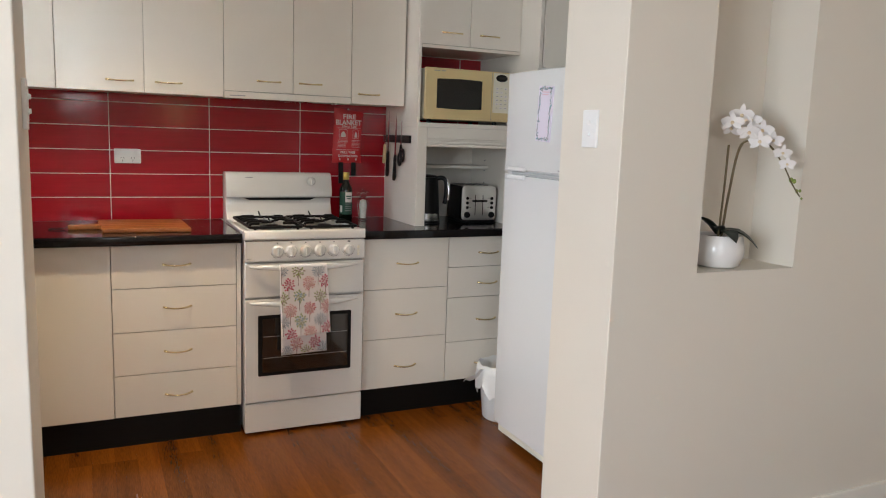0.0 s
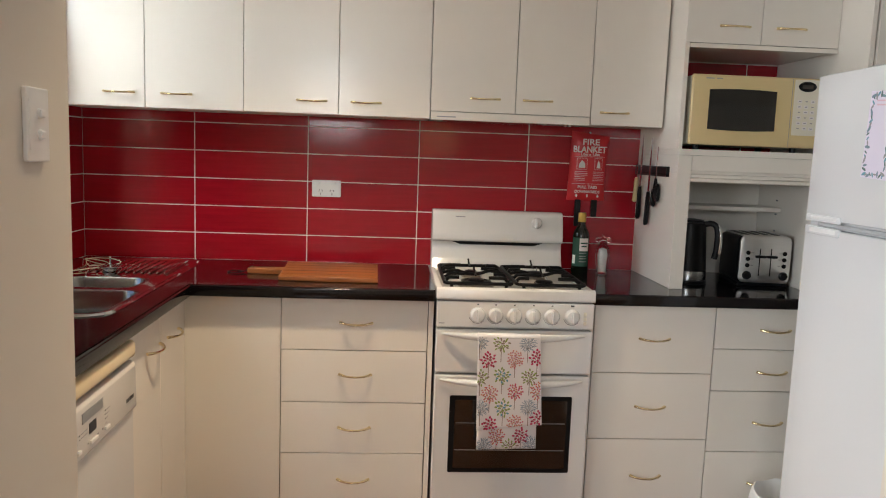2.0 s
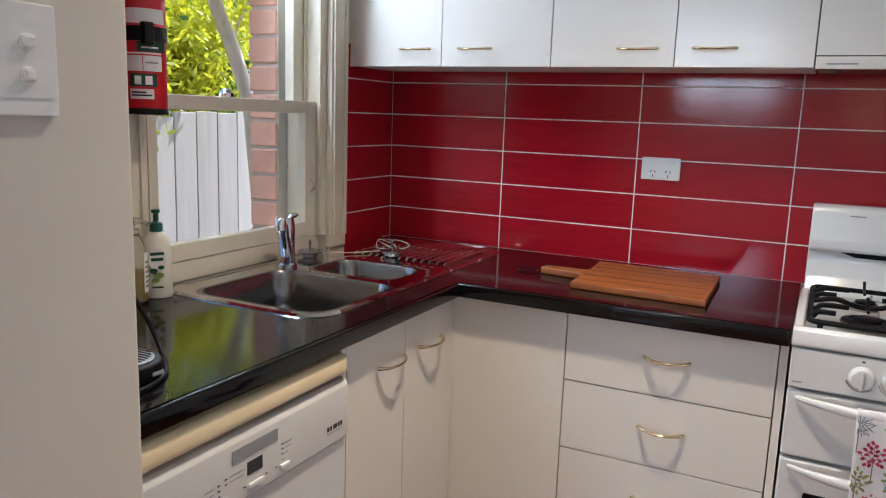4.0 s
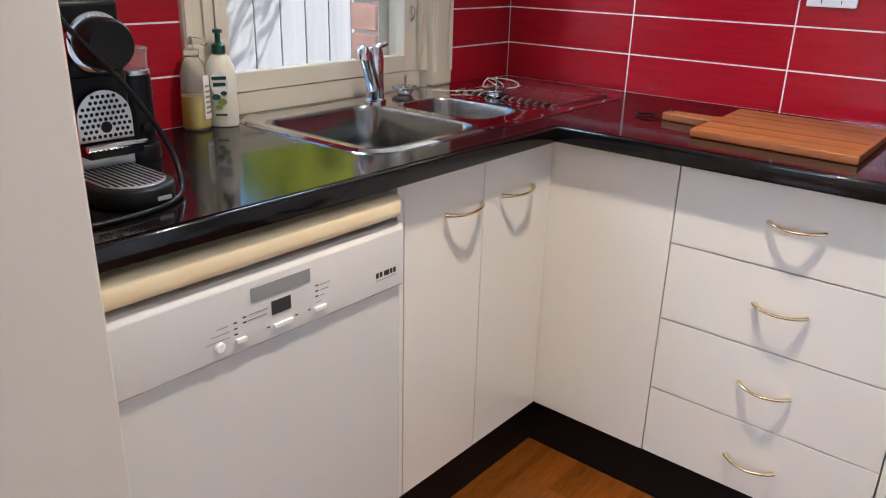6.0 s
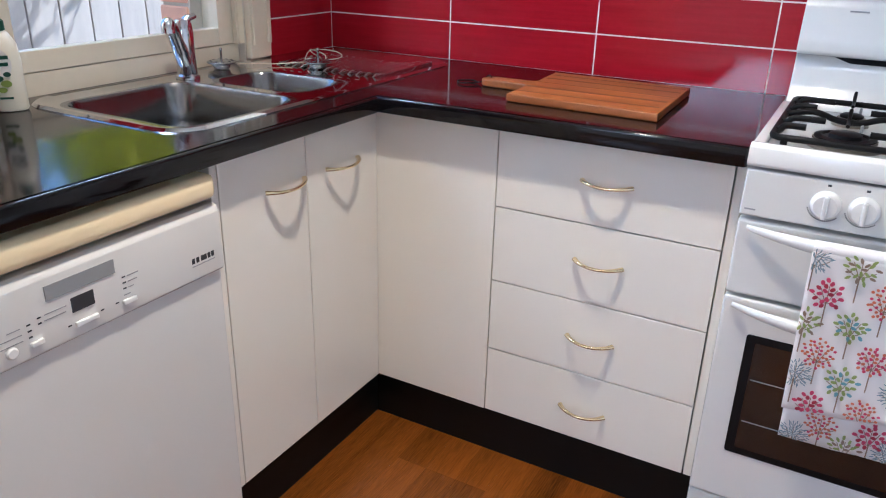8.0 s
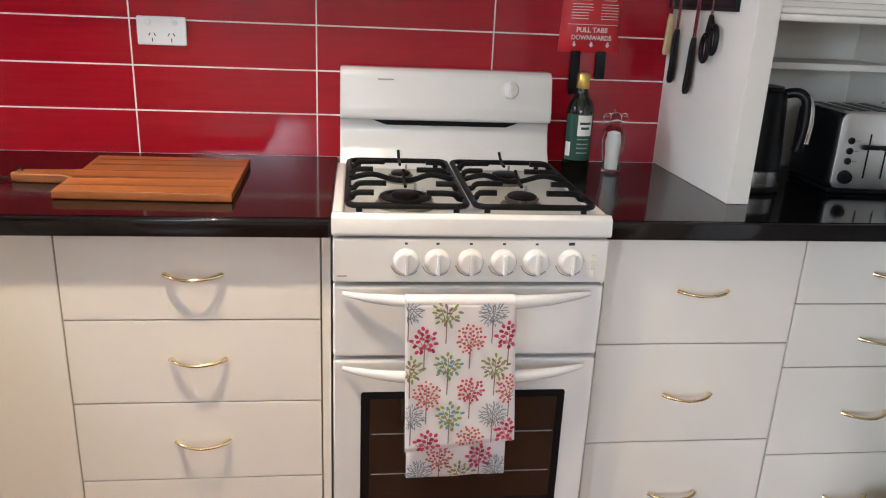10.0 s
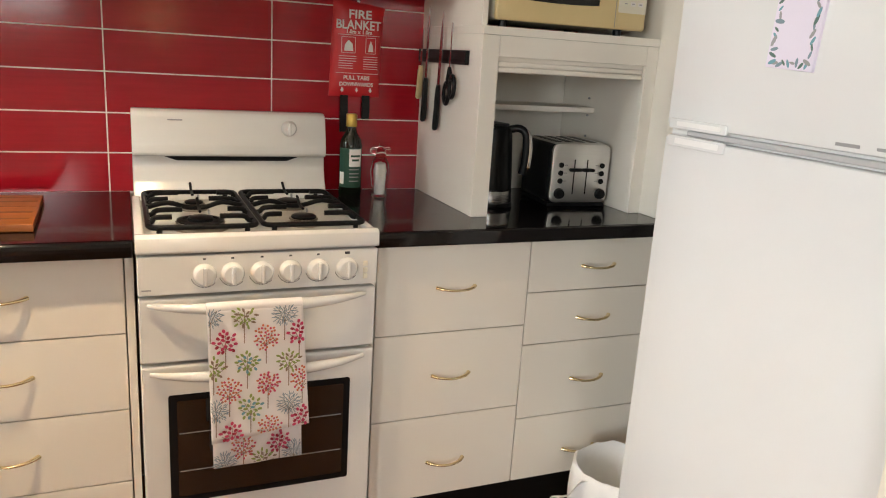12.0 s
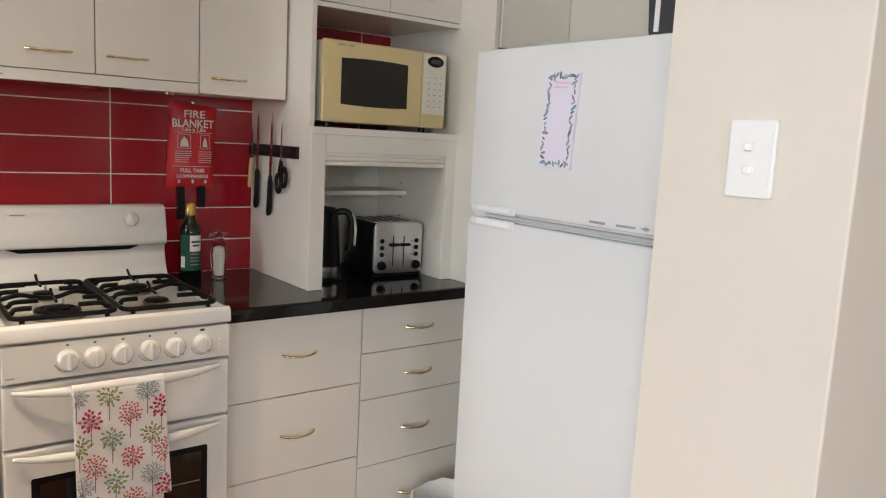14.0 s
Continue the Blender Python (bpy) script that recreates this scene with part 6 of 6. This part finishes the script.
for az, reach, rise, droop, width in ((-50, 0.125, 0.075, 0.11, 0.034), (170, 0.10, 0.11, 0.05, 0.030), (-100, 0.10, 0.075, 0.09, 0.030), (10, 0.125, 0.045, 0.035, 0.016), (215, 0.085, 0.08, 0.05, 0.026)):
    blade((px, py, NZ0 + 0.105), az, reach, rise, droop, width, t, "leaf", M_LEAF)
spray = arc([(px + 0.004, py - 0.01, NZ0 + 0.10), (px + 0.018, py - 0.012, 1.18), (px + 0.040, py - 0.02, 1.335), (px + 0.070, py - 0.05, 1.362), (px + 0.105, py - 0.085, 1.345), (px + 0.140, py - 0.115, 1.285), (px + 0.165, py - 0.135, 1.225), (px + 0.188, py - 0.150, 1.185)], 6)
smooth(part("stem", tube(spray, [0.0042] * 14 + [0.0034] * 14 + [0.0024] * 15, 8), M_STEM, t), 60)
smooth(part("stem", tube(arc([(px - 0.02, py - 0.02, NZ0 + 0.10), (px - 0.022, py - 0.03, 1.2), (px - 0.024, py - 0.035, 1.345)], 5), 0.0036, 8), M_STEM, t), 60)


def flower(at, facing, size, seed):
    rng = random.Random(seed)
    parts = []
    m = look(at, Vector(at) + Vector(facing)) @ pose(0, 0, 0, 0, 180, 0)
    for k, (a, ln, w) in enumerate(((90, 1.0, 0.42), (210, 0.95, 0.40), (330, 0.95, 0.40), (12, 1.05, 0.72), (168, 1.05, 0.72))):
        bm = bmesh.new()
        rows = []
        for i in range(7):
            u = i / 6
            hw = w * size * math.sin(math.pi * (0.12 + 0.85 * u)) ** 0.8 * 0.62
            rows.append([bm.verts.new((u * ln * size, hw * q, 0.004 + 0.16 * size * u * u * (1 if k < 3 else -0.4) + 0.10 * hw * abs(q) + (0.0015 if k > 2 else 0))) for q in (-1, -0.5, 0, 0.5, 1)])
        for p, q in zip(rows, rows[1:]):
            for j in range(4):
                bm.faces.new((p[j], p[j + 1], q[j + 1], q[j]))
        bm.transform(m @ pose(0, 0, 0, 0, 0, a + rng.uniform(-6, 6)))
        parts.append(bm)
    lip = lathe([(0, 0), (0.12 * size, 0.08 * size), (0.16 * size, 0.26 * size), (0, 0.34 * size)], (0, 0, 0), 10)
    lip.transform(m)
    ob = smooth(part("flower", merge(*parts), M_PETAL, t, "white five-petalled bloom"), 80)
    smooth(part("lip", lip, M_LIP, ob), 60)


rng = random.Random(21)
for k, (dx, dy, z, s) in enumerate(((-0.03, -0.05, 1.415, 0.036), (0.015, -0.04, 1.440, 0.038), (0.055, -0.045, 1.425, 0.034), (0.02, -0.07, 1.385, 0.036), (0.075, -0.075, 1.395, 0.036), (0.055, -0.09, 1.358, 0.036), (0.100, -0.10, 1.365, 0.032), (0.125, -0.118, 1.325, 0.030), (0.140, -0.130, 1.290, 0.026), (-0.01, -0.02, 1.395, 0.034))):
    flower((px + dx, py + dy, z), (-0.7 + rng.uniform(-0.5, 0.5), -0.7, rng.uniform(-0.3, 0.3)), s, k)
for k, i in enumerate((34, 36, 38, 40, 42)):
    p = spray[min(i, len(spray) - 1)]
    r = 0.0075 - 0.0009 * k
    smooth(part("bud", lathe([(0, -r * 1.3), (r * 0.8, -r * 0.6), (r, 0.2 * r), (r * 0.6, r), (0, r * 1.3)], (p.x + 0.008, p.y, p.z + (0.009 if k % 2 else -0.006)), 12), M_BUD, t), 60)

# ---- lamps ----
t = thing("ceiling_light", (0.24, 3.14, 2.40), "round opal ceiling light", "ceiling light")
smooth(part("base", lathe([(0.0, 2.4495), (0.15, 2.4495), (0.152, 2.43), (0.145, 2.425), (0, 2.425)], (0.24, 3.14, 0), 36), M_PLASTIC, t), 40)
smooth(part("diffuser", lathe([(0.14, 2.4245), (0.138, 2.405), (0.10, 2.378), (0.0, 2.365)], (0.24, 3.14, 0), 36), M_OPAL, t), 60)
t = thing("floor_lamp", (0.9, -0.98, 0), "floor lamp with a glowing warm shade", "floor lamp")
smooth(part("base", lathe([(0.0, 0.001), (0.13, 0.001), (0.13, 0.014), (0.02, 0.03), (0, 0.03)], (0.9, -0.98, 0), 32), M_BLACK, t), 40)
smooth(part("pole", lathe([(0.010, 0.03), (0.010, 1.42), (0, 1.42)], (0.9, -0.98, 0), 14), M_BRASS, t), 40)
smooth(part("shade", lathe([(0.080, 1.42), (0.060, 1.58), (0.058, 1.58), (0.078, 1.42)], (0.9, -0.98, 0), 32), M_SHADE, t), 40)

# ---- garden outside ----
structure("ground", box(-60, -2.83, -60, 60, -0.55, -0.45), M_GROUND, "garden bed of soil and bark")
structure("ground", box(-2.83, -0.93, 2.6, 60, -0.55, -0.45), M_GROUND, "garden bed of soil and bark")
t = thing("fence", (-2.2, 4.6, -0.45), "weathered grey timber paling fence", "fence")
rng = random.Random(2)
for k in range(40):
    y = 1.9 + k * 0.146
    part("paling", box(-2.214 + rng.uniform(-0.004, 0.004), -2.196, y + 0.002, y + 0.142, -0.40, 1.30 + rng.uniform(-0.02, 0.02), 0.003), M_FENCE, t)
for z in (0.0, 0.95):
    part("rail", box(-2.260, -2.216, 1.9, 7.74, z, z + 0.09), M_FENCE, t)
for y in (2.2, 4.6, 7.0):
    part("post", box(-2.34, -2.262, y, y + 0.1, -0.45, 1.25), M_FENCE, t)

house = structure("wall_outside", merge(box(-1.028, -0.926, 3.738, 4.6, -0.45, 2.7), box(-1.028, -0.926, 2.468, 3.062, -0.45, 2.7), box(-1.028, -0.926, 3.062, 3.738, -0.45, 0.90), box(-1.028, -0.926, 3.062, 3.738, 2.05, 2.7)), M_MORTAR, "red brick outer wall around the window")
structure("roof", box(-1.45, -0.5, 2.2, 5.0, 2.7, 2.8), M_TRIM, "eaves over the window")


def crown(centre, spread, count, size, material, parent, seed):
    """Many small folded leaves round uneven clumps."""
    rng = random.Random(seed)
    bm = bmesh.new()
    clumps = [Vector(centre) + Vector([rng.gauss(0, s) for s in spread]) for _ in range(26)]
    for _ in range(count):
        c = rng.choice(clumps) + Vector([rng.gauss(0, 0.11) for _ in range(3)])
        a, b = Vector([rng.uniform(-1, 1) for _ in range(3)]).normalized(), Vector([rng.uniform(-1, 1) for _ in range(3)])
        b = (b - a * b.dot(a)).normalized()
        s = size * rng.uniform(0.6, 1.3)
        v = [bm.verts.new(c + p) for p in (-a * s, b * s * 0.34 + a * 0.1 * s, a * s, -b * s * 0.34 + a * 0.1 * s)]
        bm.faces.new(v)
    return part("crown", bm, material, parent)


t = thing("garden_tree", (-1.95, 4.90, -0.45), "slim pale leaning garden tree with sparse green leaves by the fence", "tree")
smooth(part("trunk", tube(arc([(-1.97, 4.92, -0.45), (-1.96, 4.88, 0.4), (-1.95, 4.86, 0.75), (-1.95, 4.813, 1.15), (-1.95, 4.775, 1.37), (-1.95, 4.661, 1.63), (-1.95, 4.554, 1.82), (-1.93, 4.36, 2.3), (-1.92, 4.2, 2.8)], 4), [0.046 - 0.0006 * k for k in range(33)], 12), M_BARK, t), 60)
smooth(part("limb", tube(arc([(-1.95, 4.655, 1.64), (-1.93, 4.72, 1.78), (-1.90, 4.84, 1.95)], 5), [0.012 - 0.0007 * k for k in range(11)], 8), M_BARK, t), 60)
crown((-1.92, 4.80, 1.84), (0.05, 0.06, 0.09), 420, 0.034, M_FOLIAGE, t, 7)
crown((-1.95, 4.45, 2.25), (0.20, 0.30, 0.12), 1800, 0.04, M_FOLIAGE_DARK, t, 9)
t = thing("shrub", (-2.68, 4.90, -0.45), "bright lime green shrub leaning over the paling fence", "shrub")
smooth(part("trunk", tube([(-2.68, 4.90, -0.45), (-2.68, 4.89, 0.8), (-2.68, 4.90, 1.5)], [0.03, 0.024, 0.012], 8), M_BARK, t), 60)
crown((-2.68, 4.90, 1.66), (0.05, 0.24, 0.14), 9500, 0.030, M_FOLIAGE, t, 8)
crown((-2.10, 4.20, 1.34), (0.02, 0.05, 0.03), 140, 0.028, M_FOLIAGE, t, 10)
t = thing("shrub", (-3.2, 5.0, -0.45), "tall dark green shrub behind the fence", "shrub")
smooth(part("trunk", tube([(-3.2, 5.2, -0.45), (-3.2, 5.2, 1.4)], [0.05, 0.03], 8), M_BARK, t), 60)
crown((-3.2, 5.2, 1.9), (0.25, 0.8, 0.45), 3400, 0.07, M_FOLIAGE_DARK, t, 12)

# ---- pieces of walls and floor ----
def pieces(name, spans, thick, material, parent, shape, bevel=0.0012):
    """Objects of their own on shared meshes: one mesh for each size."""
    made = {}
    for place, size in spans:
        key = tuple(round(v, 4) for v in size)
        if key not in made:
            bm = shape(*key)
            me = bpy.data.meshes.new(name)
            bm.to_mesh(me)
            bm.free()
            me.materials.append(material)
            made[key] = me
        ob = new(name, made[key])
        ob.location = place
        ob.parent = parent


def tile_y(w, h):
    return box(0, w, -0.008, 0, 0, h, 0.0009, 1)


def tile_x(w, h):
    return box(0, 0.008, 0, w, 0, h, 0.0009, 1)


TW, TH, JOINT = 0.4445, 0.1095, 0.0029
part("grout", box(X_WIN, TX1, Y_BACK - 0.0075, Y_BACK - 0.0005, 0.895, 1.765), M_GROUT, wall_back)
part("grout", box(X_WIN + 0.0005, X_WIN + 0.0075, WY1 + 0.088, Y_BACK - 0.0075, 0.895, 1.50), M_GROUT, wall_win)
part("grout", box(X_WIN + 0.0005, X_WIN + 0.0075, Y_N1 + 0.001, WY0 - 0.068, 0.895, 2.0), M_GROUT, wall_win)
ZROWS = [1.008 + TH * k for k in range(-1, 9)]
spans = []
cols = [-0.7838, -0.351, 0.0945, 0.539, 0.9835, 1.4480, 1.8725, TX1]
for j, z in enumerate(ZROWS):
    for a, b in zip(cols, cols[1:]):
        if z + TH < 1.56 or a > 1.4:
            if z + TH < 1.767:
                spans.append(((a + JOINT / 2, Y_BACK, z + JOINT / 2), (b - a - JOINT, TH - JOINT)))
spans += [((a + JOINT / 2, Y_BACK, 1.665 + JOINT / 2), (b - a - JOINT, 0.096)) for a, b in zip(cols, cols[1:]) if a > 1.4]
pieces("tile", spans, 0.008, M_TILE, wall_back, tile_y)
spans = []
for z in ZROWS:
    if z + TH < 1.56:
        spans.append(((X_WIN, WY1 + 0.089, z + JOINT / 2), (Y_BACK - 0.0095 - WY1 - 0.089, TH - JOINT)))
    spans.append(((X_WIN, 2.562 + JOINT / 2, z + JOINT / 2), (WY0 - 0.069 - 2.562, TH - JOINT)))
    spans.append(((X_WIN, Y_N1 + 0.002, z + JOINT / 2), (2.562 - Y_N1 - 0.0035, TH - JOINT)))
pieces("tile", spans, 0.008, M_TILE, wall_win, tile_x)

BW = 0.0835


def board(w, length):
    return box(0, w, 0, length, -0.02, 0, 0.0002, 1)


spans, rng = [], random.Random(4)
for i in range(72):
    x = -2.69 + i * BW
    if x + BW > 3.3:
        break
    y = -2.49 - rng.choice((0.0, 0.6, 1.2))
    far = Y_BACK - 0.02 if -0.79 < x + BW / 2 < 2.33 else 2.46
    while y < far:
        length = rng.choice((1.8, 2.4, 3.0))
        a, b = max(y, -2.49), min(y + length, far + 0.015)
        if b - a > 0.05:
            spans.append(((x, a, 0), (BW, b - a)))
        y += length
pieces("floorboard", spans, 0.02, M_FLOOR, floor, board)


def brick(w, d):
    return box(0, d, 0, w, 0, 0.076, 0.004, 1)


spans = []
for k in range(27):
    z = -0.06 + k * 0.0855
    off = 0.115 if k % 2 else 0.0
    # reveal bricks beside the window, both sides
    for y in (3.730,):
        spans.append(((-1.036, y, z), (0.105 if k % 2 else 0.225, 0.106)))
        spans.append(((-1.036, y + (0.115 if k % 2 else 0.235), z), (0.225, 0.020)))
    spans.append(((-1.036, 3.070 - (0.105 if k % 2 else 0.225), z), (0.105 if k % 2 else 0.225, 0.106)))
pieces("brick", spans, 0, M_BRICK, house, brick)
